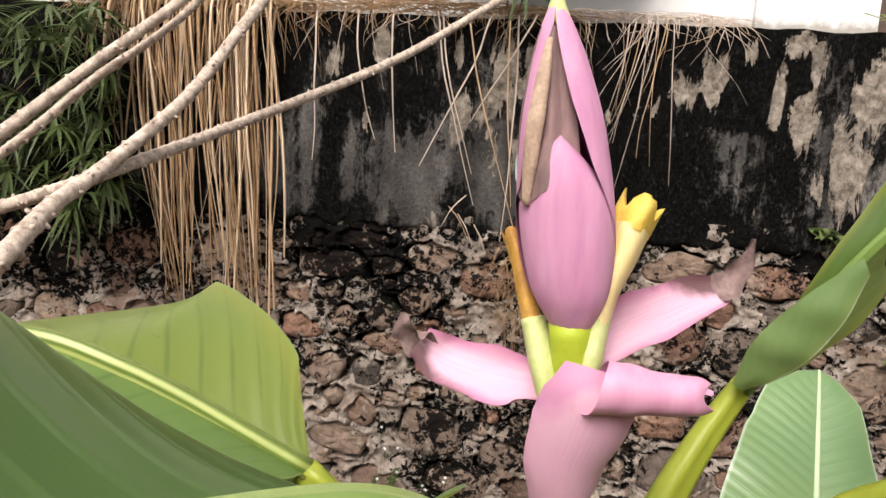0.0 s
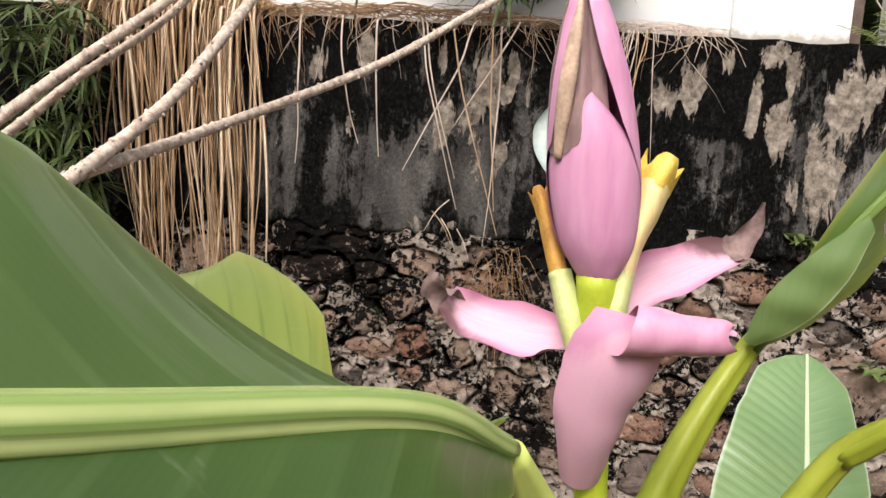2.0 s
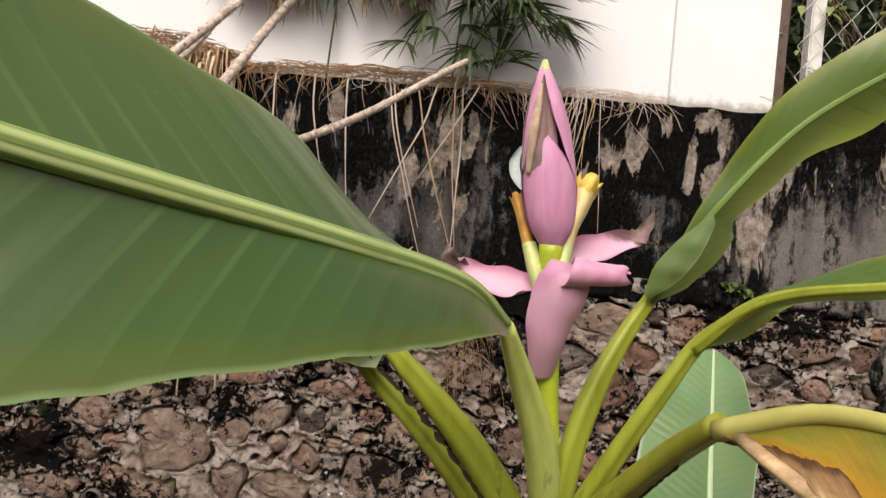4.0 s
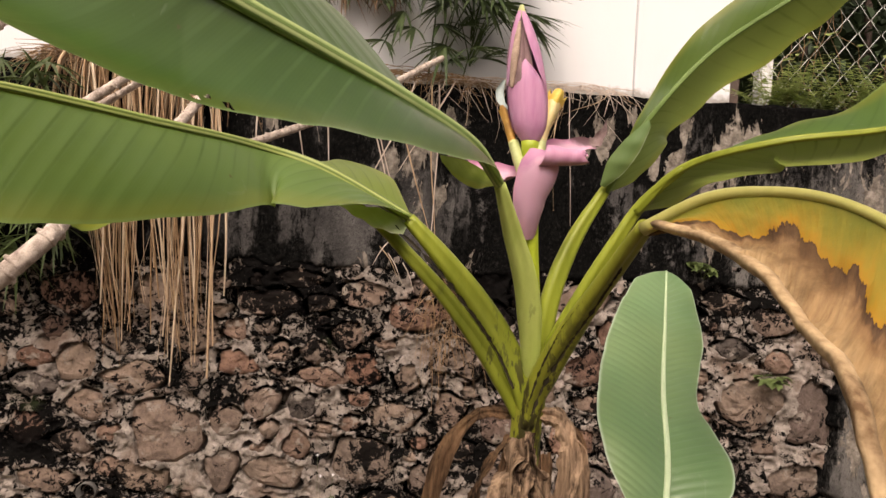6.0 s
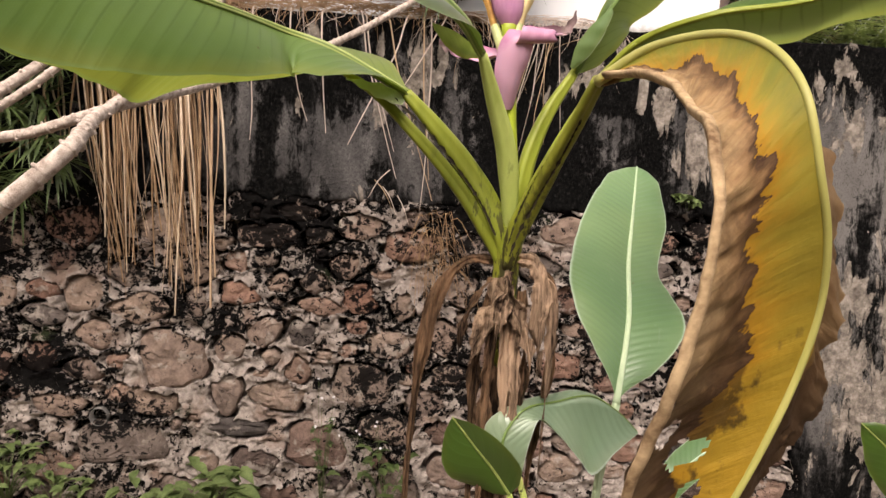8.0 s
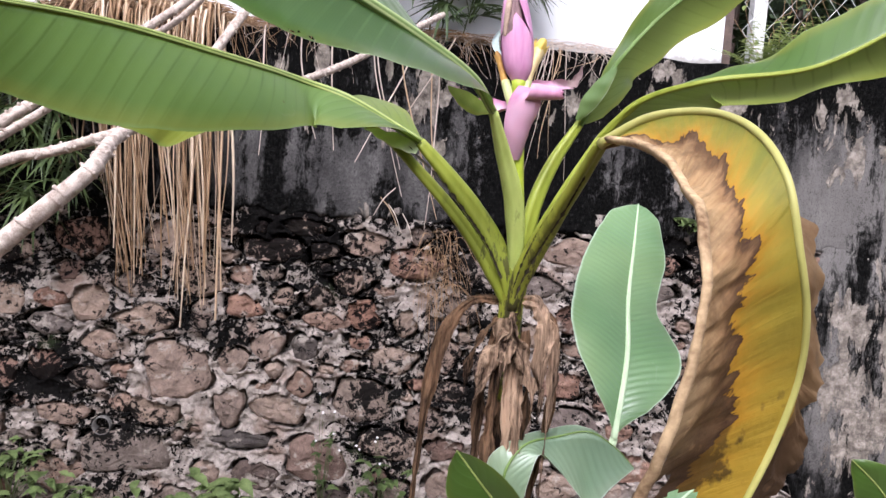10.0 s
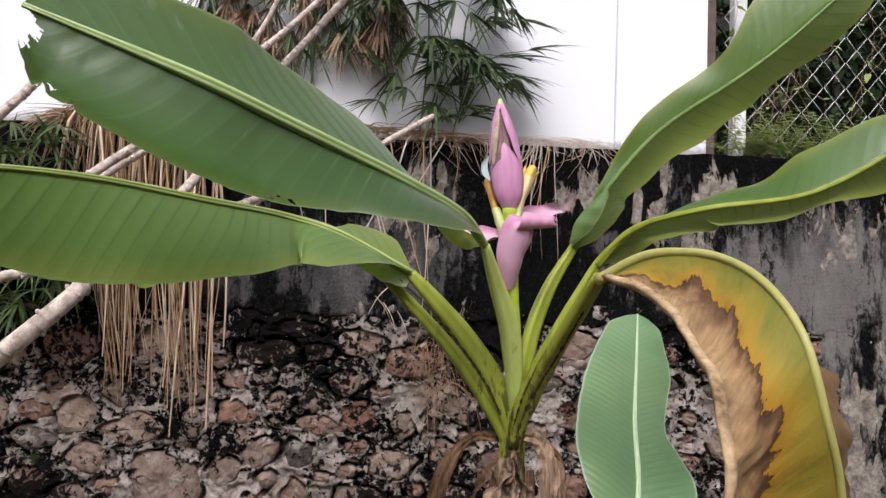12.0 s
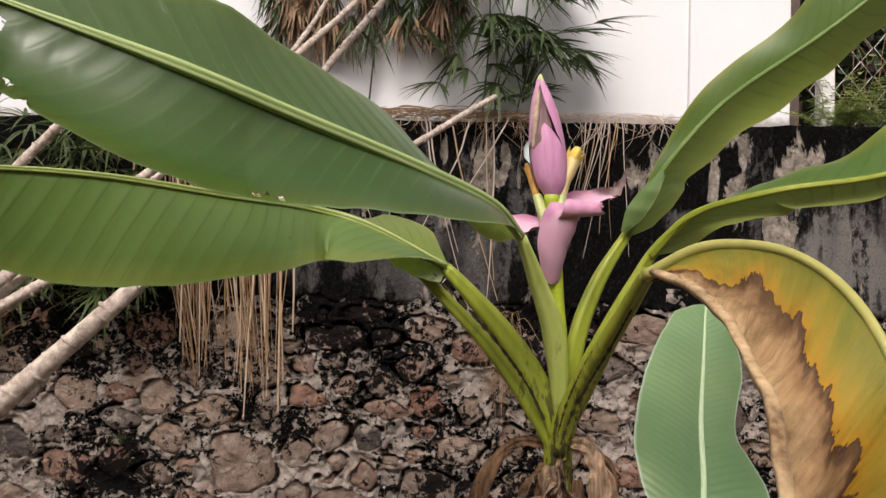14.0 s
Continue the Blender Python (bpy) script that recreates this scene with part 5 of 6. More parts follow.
part("bract_tip", petal([rel(0.063, 0.0098, 0.047), rel(0.0685, 0.0125, 0.049), rel(0.073, 0.0185, 0.049), rel(0.0755, 0.026, 0.0475), rel(0.0765, 0.034, 0.0465)],
                        (0.0078, 0.0075, 0.006, 0.0036, 0.0006), (0.9, 0.9, 1.1, 1.1, 1.0), 20, 7, ref=(-0.4, -0.8, 0.4), frill=0.0018), MAUVE_DRY, flower, "withered dark mauve bract tip")
part("bract", petal([rel(0.0, -0.0795, -0.004), rel(0.0, -0.068, -0.0105), rel(0.0, -0.056, -0.0165), rel(0.0, -0.043, -0.0205), rel(0.003, -0.029, -0.0245), rel(0.006, -0.0165, -0.0255), rel(0.0085, -0.0065, -0.0215)],
                    (0.0105, 0.0135, 0.016, 0.0178, 0.0192, 0.0175, 0.0125), (-1.3, -1.3, -1.2, -1.1, -0.95, -0.8, -0.6), n=34, half=10, ref=(0, -1, 0.0), frill=0.0006), BRACT_FRONT, flower, "large hanging pink bract")


def scroll():
    """The rolled back top of the hanging bract."""
    n, m = 16, 34
    verts = []
    a0, a1 = np.array(rel(0.006, -0.0125, -0.0245)), np.array(rel(0.0412, -0.0112, -0.0255))
    for i in range(n):
        u = i / (n - 1)
        c = a0 + (a1 - a0) * u
        size = 0.0096 * (1.0 - 0.3 * u) * (1 + 0.05 * math.sin(u * 7)) * (1 - 0.35 * max(0.0, (u - 0.85) / 0.15) ** 2)
        for j in range(m):
            th = -0.6 + 9.4 * j / (m - 1)
            r = size * (1.0 - 0.5 * max(0, j / (m - 1) - 0.3) / 0.7) * (1 + 0.05 * math.sin(u * 5 + th) + 0.025 * math.sin(u * 17 + 2 * th))
            slant = 0.004 * (1 - u) * math.sin(th) + 0.0015 * u * math.sin(th * 1.5 + 1)
            verts.append(c + np.array((slant + 0.001 * math.sin(th * 2 + u * 5), r * math.cos(th), r * math.sin(th))))
    return verts, grid_faces(n, m)


part("bract_roll", scroll(), PINK_PALE, flower, "bract top curled into a roll")
part("bract", petal([rel(-0.006, 0.02, 0.012), rel(-0.012, 0.034, 0.034), rel(-0.016, 0.042, 0.058), rel(-0.0185, 0.051, 0.076), rel(-0.019, 0.062, 0.082), rel(-0.015, 0.073, 0.08)], (0.0012, 0.0013, 0.003, 0.0046, 0.0044, 0.0014), (0.8, 0.8, 0.9, 0.9, 0.9, 0.8)),
     plain_noise("bluish_bract", (0.25, 0.31, 0.3), (0.42, 0.48, 0.46), 60, 0.5), flower, "pale bluish bract behind the bud")


FLORET_CREAM = plain_noise("floret_yellowish", (0.62, 0.42, 0.12), (0.82, 0.7, 0.4), 70, 0.5, stretch=(1, 1, 0.3))


def floret(stub, body, radii, mouth, mouth_radii, body_mat, mouth_mat):
    """A green ovary, a flaring coloured tube and a mouth split into lobes."""
    f = part("floret", tube(stub, (0.0042, 0.005, 0.0045), 12, 16, lambda th: 1 + 0.1 * math.cos(3 * th), (0.3, -1, 0)), FLORET_G, flower, "greenish cream floret")
    part("tube", tube(body, radii, 18, 20, lambda th: 1 + 0.1 * math.cos(3 * th + 0.6), (0.3, -1, 0), caps=False), body_mat, f, "pale yellow tube of the floret")
    d = unit(np.array(mouth[-1]) - np.array(mouth[0]))
    verts, faces = tube(mouth, mouth_radii, 24, 12, lambda th: 1 + 0.16 * math.cos(3 * th + 0.6) + 0.05 * math.cos(7 * th), (0.3, -1, 0), caps=False)
    lobes = [mouth_radii[-1] * (0.4 * math.cos(3 * k * math.pi / 12 + 0.6) + 0.2 * math.cos(5 * k * math.pi / 12)) for k in range(24)]
    verts = [v + d * lobes[k % 24] * max(0.0, (k // 24 - 5) / 6) for k, v in enumerate(verts)]
    part("mouth", (verts, faces), mouth_mat, f, "ragged yellow mouth of the floret")
    part("style", tube([mouth[0], mouth[-1], tuple(np.array(mouth[-1]) + d * mouth_radii[-1] * 0.6)], (mouth_radii[0] * 0.4, mouth_radii[0] * 0.36, mouth_radii[0] * 0.25), 8, 8), mouth_mat, f)


FLORET_OLD = plain_noise("floret_withered", (0.26, 0.12, 0.03), (0.6, 0.34, 0.07), 90, 0.6)
floret([rel(-0.005, -0.028, -0.004), rel(-0.0095, -0.012, 0.001), rel(-0.0138, 0.0032, 0.006)], [rel(-0.0135, 0.001, 0.006), rel(-0.0168, 0.012, 0.0095), rel(-0.02, 0.024, 0.014)], (0.0036, 0.0034, 0.0032),
       [rel(-0.0198, 0.023, 0.0138), rel(-0.0215, 0.028, 0.0155), rel(-0.0235, 0.033, 0.018)], (0.0032, 0.0032, 0.0036), FLORET_OLD, FLORET_OLD)
floret([rel(0.005, -0.022, -0.003), rel(0.007, -0.008, -0.001), rel(0.0093, 0.006, 0.002)], [rel(0.009, 0.003, 0.0018), rel(0.0113, 0.0166, 0.004), rel(0.0158, 0.0285, 0.0075), rel(0.0193, 0.038, 0.0105)], (0.0044, 0.0054, 0.0066, 0.0072),
       [rel(0.019, 0.037, 0.0104), rel(0.0212, 0.0425, 0.0115), rel(0.0232, 0.0465, 0.0125)], (0.0071, 0.0074, 0.0074), FLORET_CREAM, FLORET_Y)


# ---- young suckers beside the stem ----
LEAF_S = [(0.389, 0.43, 1.191, 0.004, 0.4, 0.004, 0.16), (0.423, 0.508, 1.272, 0.068, 0.32, 0.077, 0.0), (0.448, 0.596, 1.335, 0.043, 0.2, 0.078, -0.14),
          (0.478, 0.679, 1.405, 0.05, 0.21, 0.064, -0.25), (0.505, 0.754, 1.473, 0.028, 0.27, 0.034, -0.31)]
sucker = thing("banana_sucker", (0.36, 0.43, -0.22), "young banana sucker with a pale upright leaf", "banana plant", "banana suckers")
banana_leaf(sucker, LEAF_S, LEAF_BLUE, MIDRIB_PALE, "upright pale bluish-green leaf", [(0.362, 0.43, -0.26), (0.362, 0.43, 0.2), (0.363, 0.43, 0.7), (0.367, 0.43, 1.0), (0.376, 0.43, 1.11), (0.39, 0.432, 1.192)],
            MIDRIB_PALE, (0.0042, 0.0034, 0.0013), (0.016, 0.012, 0.006, 0.0046), seed=0.9, bulge=0.17, wave=0.002, taper=(0.1, 0.06))
low_sucker = thing("banana_sucker", (0.3, 0.5, -0.22), "small banana sucker with an arching leaf", "banana plant", "banana suckers")


def draped_leaf(rib, near, far, n=60, half=9, bulge=0.12):
    """A leaf given by its midrib and its two margins."""
    m, a, b = path(rib, n), path(near, n), path(far, n)
    t = tangents(m)
    length = np.concatenate([[0], np.cumsum(np.linalg.norm(np.diff(m, axis=0), axis=1))])
    verts, uvs = [], []
    for i in range(n):
        for j in range(-half, half + 1):
            v = j / half
            k = abs(v)
            across = (a[i] if v > 0 else b[i]) - m[i]
            nn = unit(np.cross(across, t[i])) * (1 if v > 0 else -1)
            verts.append(m[i] + across * k + nn * (-bulge * np.linalg.norm(across) * (k - k * k) * 1.6 + 0.0015 * k * fractal((length[i] * 40, v, 3.0))))
            uvs.append((length[i], v))
    return verts, grid_faces(n, 2 * half + 1), uvs


ARCH_RIB = [(0.27, 0.365, 1.13), (0.251, 0.362, 1.167), (0.27, 0.372, 1.198), (0.312, 0.395, 1.203), (0.352, 0.402, 1.208), (0.384, 0.402, 1.19), (0.405, 0.4, 1.17)]
ARCH_NEAR = [(0.272, 0.363, 1.13), (0.279, 0.36, 1.172), (0.289, 0.366, 1.193), (0.315, 0.375, 1.17), (0.338, 0.38, 1.144), (0.353, 0.382, 1.128), (0.377, 0.388, 1.15), (0.405, 0.399, 1.169)]
ARCH_FAR = [(0.268, 0.366, 1.13), (0.234, 0.362, 1.165), (0.233, 0.364, 1.187), (0.256, 0.38, 1.2), (0.312, 0.43, 1.2), (0.355, 0.435, 1.203), (0.386, 0.42, 1.187), (0.405, 0.401, 1.171)]
arch = part("leaf", draped_leaf(ARCH_RIB, ARCH_NEAR, ARCH_FAR), LEAF_BLOOM, low_sucker, "arching bluish-green young leaf")
part("midrib", tube(ARCH_RIB, (0.002, 0.0014, 0.001, 0.0005), 10, 50), MIDRIB_DULL, arch)
part("petiole", tube([(0.305, 0.5, -0.26), (0.303, 0.5, 0.7), (0.302, 0.45, 1.0), (0.29, 0.39, 1.07), (0.27, 0.365, 1.132)], (0.012, 0.01, 0.0055, 0.0035), 12, 30, channel), STEM_PALE, arch)
LEAF_DARK = [(0.262, 0.366, 1.112, 0.01, 0.6, 0.01, -0.3), (0.243, 0.363, 1.14, 0.034, 0.6, 0.04, -0.3), (0.222, 0.36, 1.166, 0.034, 0.6, 0.04, -0.2), (0.198, 0.358, 1.196, 0.006, 0.6, 0.008, -0.2)]
banana_leaf(low_sucker, LEAF_DARK, LEAF, MIDRIB, "small dark green leaf", [(0.303, 0.5, 0.9), (0.285, 0.41, 1.04), (0.262, 0.366, 1.112)], STEM_PALE, (0.002, 0.001), (0.006, 0.004, 0.003), seed=3.2)
far_sucker = thing("banana_sucker", (0.6, 0.62, -0.22), "young banana sucker with low spreading leaves", "banana plant", "banana suckers")
LEAF_LOW = [(0.48, 0.53, 1.0, 0.004, 0.5, 0.004, -0.8), (0.53, 0.56, 1.055, 0.02, 0.5, 0.024, -0.8), (0.59, 0.585, 1.085, 0.022, 0.5, 0.026, -0.9), (0.65, 0.6, 1.09, 0.003, 0.5, 0.003, -0.9)]
banana_leaf(far_sucker, LEAF_LOW, LEAF_BLUE, MIDRIB_PALE, "low bluish-green leaf", [(0.6, 0.62, -0.26), (0.53, 0.57, 0.7), (0.48, 0.53, 1.0)], STEM_PALE, (0.002, 0.001), (0.01, 0.007, 0.004), seed=0.2)
LEAF_EDGE = [(0.95, 0.6, 0.95, 0.006, 0.4, 0.006, -0.4), (0.9, 0.6, 1.02, 0.04, 0.4, 0.04, -0.4), (0.85, 0.6, 1.08, 0.04, 0.4, 0.035, -0.4), (0.806, 0.6, 1.118, 0.004, 0.4, 0.004, -0.4)]
banana_leaf(far_sucker, LEAF_EDGE, LEAF, MIDRIB, "low dark green leaf", [(0.6, 0.62, -0.26), (0.8, 0.6, 0.6), (0.95, 0.6, 0.95)], STEM_PALE, (0.002, 0.001), (0.01, 0.007, 0.004), seed=1.2)


# ---- pale bare branches ----
def branch(tree, points, radii, label="", n=60, seed=0.0):
    m = spline(points, n)
    length = float(np.linalg.norm(np.diff(m, axis=0), axis=1).sum())
    r = np.interp(np.linspace(0, 1, n), np.linspace(0, 1, len(radii)), radii)
    t = tangents(m)
    k, local = 0, random.Random(seed)
    s = np.concatenate([[0], np.cumsum(np.linalg.norm(np.diff(m, axis=0), axis=1))])
    at, rings = 0.03, []
    while at < length - 0.02:
        i = int(np.searchsorted(s, at))
        rr = r[i]
        d = unit(t[i] + np.array([local.uniform(-0.25, 0.25) for _ in range(3)]))
        c = m[i]
        rings.append(tube([c - d * 0.004, c - d * 0.0015, c + d * 0.002, c + d * 0.0045], (rr * 0.95, rr * 1.1, rr * 1.13, rr * 0.95), 12, 0, lambda th: 1 + 0.07 * math.sin(th + k * 2.4)))
        for _ in range(2):
            turn = np.array([local.uniform(-1, 1) for _ in range(3)])
            side = unit(np.cross(d, turn))
            at_k = c + d * local.uniform(-0.015, 0.015)
            rings.append(tube([at_k + side * rr * 0.7, at_k + side * rr * local.uniform(1.18, 1.45)], (rr * 0.4, rr * 0.2), 6))
        at += local.uniform(0.025, 0.05) * (rr / 0.011) ** 0.4
        k += 1
    return part("branch", merged([tube(m, radii, 12)] + rings), BARK, tree, label)


tree = thing("frangipani_tree", (-1.15, 0.8, -0.22), "leafless tree with pale knobbly branches leaning over the wall", "tree")
branch(tree, [(-1.15, 0.8, -0.28), (-1.16, 0.8, 0.4), (-1.08, 0.83, 0.82), (-0.9, 0.88, 1.06), (-0.75, 0.92, 1.2), (-0.593, 0.95, 1.352), (-0.5, 1.0, 1.46), (-0.51, 1.08, 1.5), (-0.53, 1.17, 1.535),
              (-0.53, 1.3, 1.59), (-0.47, 1.5, 1.74), (-0.4, 1.65, 1.93), (-0.35, 1.9, 2.17), (-0.18, 2.0, 2.44), (0.0, 2.1, 2.75), (0.1, 2.15, 3.1)],
       (0.045, 0.036, 0.026, 0.018, 0.0155, 0.014, 0.013, 0.0125, 0.012, 0.011), "thick pale branch", 120, 1)
branch(tree, [(-1.12, 0.82, 0.75), (-1.12, 1.0, 1.1), (-1.0, 1.25, 1.42), (-0.8, 1.4, 1.65), (-0.69, 1.5, 1.79), (-0.53, 1.6, 1.96), (-0.4, 1.8, 2.2), (-0.26, 1.9, 2.39), (-0.05, 2.0, 2.7), (0.05, 2.0, 3.0)],
       (0.022, 0.016, 0.012, 0.011, 0.0095, 0.008), "", 100, 2)
branch(tree, [(-1.1, 0.95, 1.02), (-1.0, 1.28, 1.4), (-0.81, 1.45, 1.63), (-0.7, 1.54, 1.772), (-0.535, 1.64, 1.945), (-0.45, 1.85, 2.21), (-0.37, 1.95, 2.42), (-0.3, 2.0, 2.7)],
       (0.012, 0.0105, 0.009, 0.008, 0.0065), "", 80, 3)
branch(tree, [(-1.05, 1.15, 1.3), (-0.84, 1.28, 1.47), (-0.72, 1.3, 1.51), (-0.54, 1.32, 1.58), (-0.44, 1.8, 1.72), (-0.17, 2.3, 1.95), (0.13, 2.65, 2.22), (0.22, 2.8, 2.31)],
       (0.013, 0.0125, 0.0125, 0.013, 0.0135, 0.0125), "long thin branch reaching the ledge", 100, 4)
branch(tree, [(-1.14, 0.82, 0.7), (-1.25, 1.1, 1.1), (-1.28, 1.4, 1.5), (-1.18, 1.6, 1.78), (-1.05, 1.63, 1.94), (-0.95, 1.68, 2.1), (-0.85, 1.75, 2.35), (-0.8, 1.8, 2.7)], (0.024, 0.017, 0.014, 0.013, 0.012, 0.01), "", 70, 5)


# ---- dry grass on the ledge ----
def strand(points, r0, r1=None, n=9):
    return tube(points, (r0, r0 * 0.9, r1 or r0 * 0.35), 3, n, caps=False)


def hanging(x, z, y, length, drift, local, r):
    pts = [(x - drift * 0.1, y + 0.1, z - 0.01), (x, y + 0.03, z + local.uniform(0.0, 0.02)), (x + drift * 0.06, y - 0.012, z - 0.015)]
    k, sway = 4, local.gauss(0, 0.026) * min(1.0, length)
    for i in range(1, k + 1):
        pts.append((x + drift * i / k + sway * math.sin(math.pi * i / k) + local.gauss(0, 0.003), y - 0.025 - 0.025 * math.sin(i * 0.8) + local.uniform(-0.01, 0.01), z - 0.03 - length * i / k))
    return strand(pts, r, n=13)


def grass_curtain():
    local = random.Random(5)
    light, brown, pale = [], [], []
    # strands gather into bundles whose tips draw together
    bundles = [(-1.44, 0.05, 0.85, 8), (-1.34, 0.06, 1.3, 21), (-1.27, 0.05, 1.42, 20), (-1.18, 0.04, 1.2, 10), (-1.07, 0.05, 1.1, 10), (-1.0, 0.05, 1.35, 20), (-0.93, 0.04, 1.42, 16), (-0.87, 0.04, 1.2, 11)]
    for bx, wide, reach, count in bundles:
        tip = bx + local.gauss(0.05, 0.04)
        for _ in range(count):
            x = local.gauss(bx, wide)
            length = reach * (local.uniform(0.78, 1.04) if local.random() < 0.75 else local.uniform(0.25, 0.7))
            drift = (tip - x) * 0.95 * length / reach + local.gauss(0, 0.055)
            s = hanging(x, 2.25 + local.uniform(0, 0.06), 2.95 + local.uniform(-0.07, 0.02), length, drift, local, 0.0022 + 0.0085 * local.random() ** 1.6)
            local.choice((light, light, light, pale, pale, brown, brown, brown)).append(s)
    light.append(strand([(-0.8, 2.98, 2.28), (-0.8, 2.93, 2.2), (-0.79, 2.9, 1.7), (-0.785, 2.89, 1.2), (-0.78, 2.89, 0.8)], 0.009, 0.006, 16))
    light.append(strand([(-0.86, 2.98, 2.28), (-0.83, 2.93, 2.2), (-0.81, 2.9, 1.7), (-0.78, 2.89, 1.3), (-0.76, 2.89, 0.95)], 0.008, 0.004, 16))
    return light, brown, pale


curtain = thing("dry_grass", (-1.15, 2.95, 2.25), "thick curtain of dry straw hanging over the ledge", "dry grass")
light_shape, brown_shape, pale_shape = grass_curtain()
for shape in light_shape:
    part("straw", shape, STRAW, curtain)
for shape in pale_shape:
    part("straw", shape, STRAW_PALE, curtain, "bleached straw")
for shape in brown_shape:
    part("straw", shape, STRAW_DARK, curtain, "brown straw")


def grass_heap(x0, x1, count, seed, lift=0.09, droop=0.14):
    local = random.Random(seed)
    out = []
    for _ in range(count):
        x = local.uniform(x0, x1)
        hump = lift * math.sin(math.pi * (x - x0) / (x1 - x0)) ** 0.7
        z = 2.25 + local.uniform(0.2, 1.0) * hump
        a, l = local.uniform(-1.5, 1.5), local.uniform(0.08, 0.24)
        y = local.uniform(2.94, 3.06)
        dx, dy = math.sin(a) * l, -math.cos(a) * l * 0.55
        fall = droop * local.random() ** 2 + 0.01
        out.append(strand([(x - dx * 0.5, y + 0.04, z + local.uniform(-0.02, 0.01)), (x, y, z), (x + dx * 0.5, y + dy * 0.5, z - fall * 0.3), (x + dx, y + dy * 0.8, z - fall)], local.uniform(0.0012, 0.003), n=7))
    return merged(out)


part("straw_heap", grass_heap(-1.66, -0.76, 620, 3, 0.15, 0.34), STRAW_DARK, curtain, "matted brown straw on the ledge")

part("straw_heap", grass_heap(-1.6, -0.78, 90, 4, 0.14), STRAW, curtain, "loose pale straw lying over the ledge")

ledge_grass = thing("dry_grass", (0.2, 2.98, 2.25), "thin dry grass and roots creeping along the ledge", "dry grass")


def ledge_straw():
    local = random.Random(8)
    out = []
    for _ in range(52):
        x = local.uniform(-0.85, 1.1)
        out.append(hanging(x, 2.235, 2.97, abs(local.gauss(0.05, 0.12)) + 0.02, local.gauss(0, 0.08), local, local.uniform(0.0008, 0.0022)))
    for _ in range(18):
        x = local.gauss(0.72, 0.07)
        out.append(hanging(x, 2.24, 2.96, local.uniform(0.15, 0.68), local.gauss(-0.09, 0.07), local, local.uniform(0.0012, 0.003)))
    for x, l, d in ((-0.12, 0.75, 0.2), (-0.1, 0.62, 0.16), (0.0, 0.85, 0.26), (0.12, 0.6, -0.28), (0.3, 0.4, -0.25), (-0.3, 0.55, 0.04), (0.18, 0.75, 0.06), (-0.45, 0.5, 0.1), (-0.62, 0.6, 0.0), (0.22, 0.9, -0.02)):
        out.append(hanging(x, 2.24, 2.95, l, d, local, 0.0048))
    for x, z, d in ((-0.02, 1.45, 0.09), (0.02, 1.42, 0.07), (0.05, 1.5, -0.1), (0.09, 1.38, 0.06)):
        out.append(strand([(x, 2.9, z), (x + d * 0.5, 2.89, z - 0.05), (x + d, 2.9, z - 0.14)], 0.003, n=8))
    return out


for k, shape in enumerate(ledge_straw()):
    part("straw", shape, STRAW_GREY if k % 4 else STRAW, ledge_grass)
part("root_mat", grass_heap(-0.8, 0.45, 330, 9, 0.06), STRAW_DARK, ledge_grass, "brown matted roots on the ledge")
part("root_mat", grass_heap(0.2, 1.15, 120, 10, 0.035), STRAW_GREY, ledge_grass, "thin greyed roots on the ledge")

wall_tuft = thing("dry_grass", (0.28, 2.98, 1.1), "small tuft of dry grass growing from the stones", "dry grass")


def tuft_shape():
    local = random.Random(21)
    out = []
    for _ in range(70):
        x, z = local.uniform(0.2, 0.36), local.uniform(0.95, 1.3)
        d = local.gauss(0.03, 0.06)
        out.append(strand([(x, 3.0, z), (x + d * 0.4, 2.94, z + 0.02), (x + d, 2.91, z - 0.08), (x + d * 1.3, 2.93, z - local.uniform(0.1, 0.3))], local.uniform(0.001, 0.0022), n=8))
    return merged(out)


part("straw", tuft_shape(), STRAW_DARK, wall_tuft)


# ---- leafy plants ----
def blade(base, direction, length, width, droop, local):
    """A narrow leaf, folded along the middle, bending down towards its tip."""
    d = unit(np.asarray(direction, float))
    side = unit(np.cross(d, (local.uniform(-0.3, 0.3), local.uniform(-0.3, 0.3), 1.0)))
    up = np.cross(side, d)
    verts, faces = [], []
    n = 5
    for i in range(n):
        u = i / (n - 1)
        c = np.asarray(base) + d * (length * u) - np.array((0, 0, droop * length * u * u))
        w = width * (0.35 + 0.65 * math.sin(math.pi * min(1, u * 0.85 + 0.15))) * (1 - u ** 4) + 0.0004
        verts += [c - side * w + up * w * 0.35, c, c + side * w + up * w * 0.35]
    for i in range(n - 1):
        for j in range(2):
            faces.append((i * 3 + j, i * 3 + j + 1, i * 3 + j + 4, i * 3 + j + 3))
    return verts, faces


def fan(base, facing, count, length, width, droop, local, spread=1.25):
    """A fan of finger leaves spreading from the end of a stalk."""
    f = unit(np.asarray(facing, float))
    s = unit(np.cross(f, (0.15, -0.4, 1.0)))
    out = []
    for i in range(count):
        a = (i / (count - 1) - 0.5) * 2 * spread + local.uniform(-0.12, 0.12)
        d = f * math.cos(a) + s * math.sin(a) + np.array([local.uniform(-0.14, 0.14) for _ in range(3)])
        out.append(blade(base, d, length * local.uniform(0.75, 1.1) * (1 - 0.2 * abs(a) / spread), width * local.uniform(0.8, 1.15), droop * local.uniform(0.6, 1.4), local))
    return merged(out)


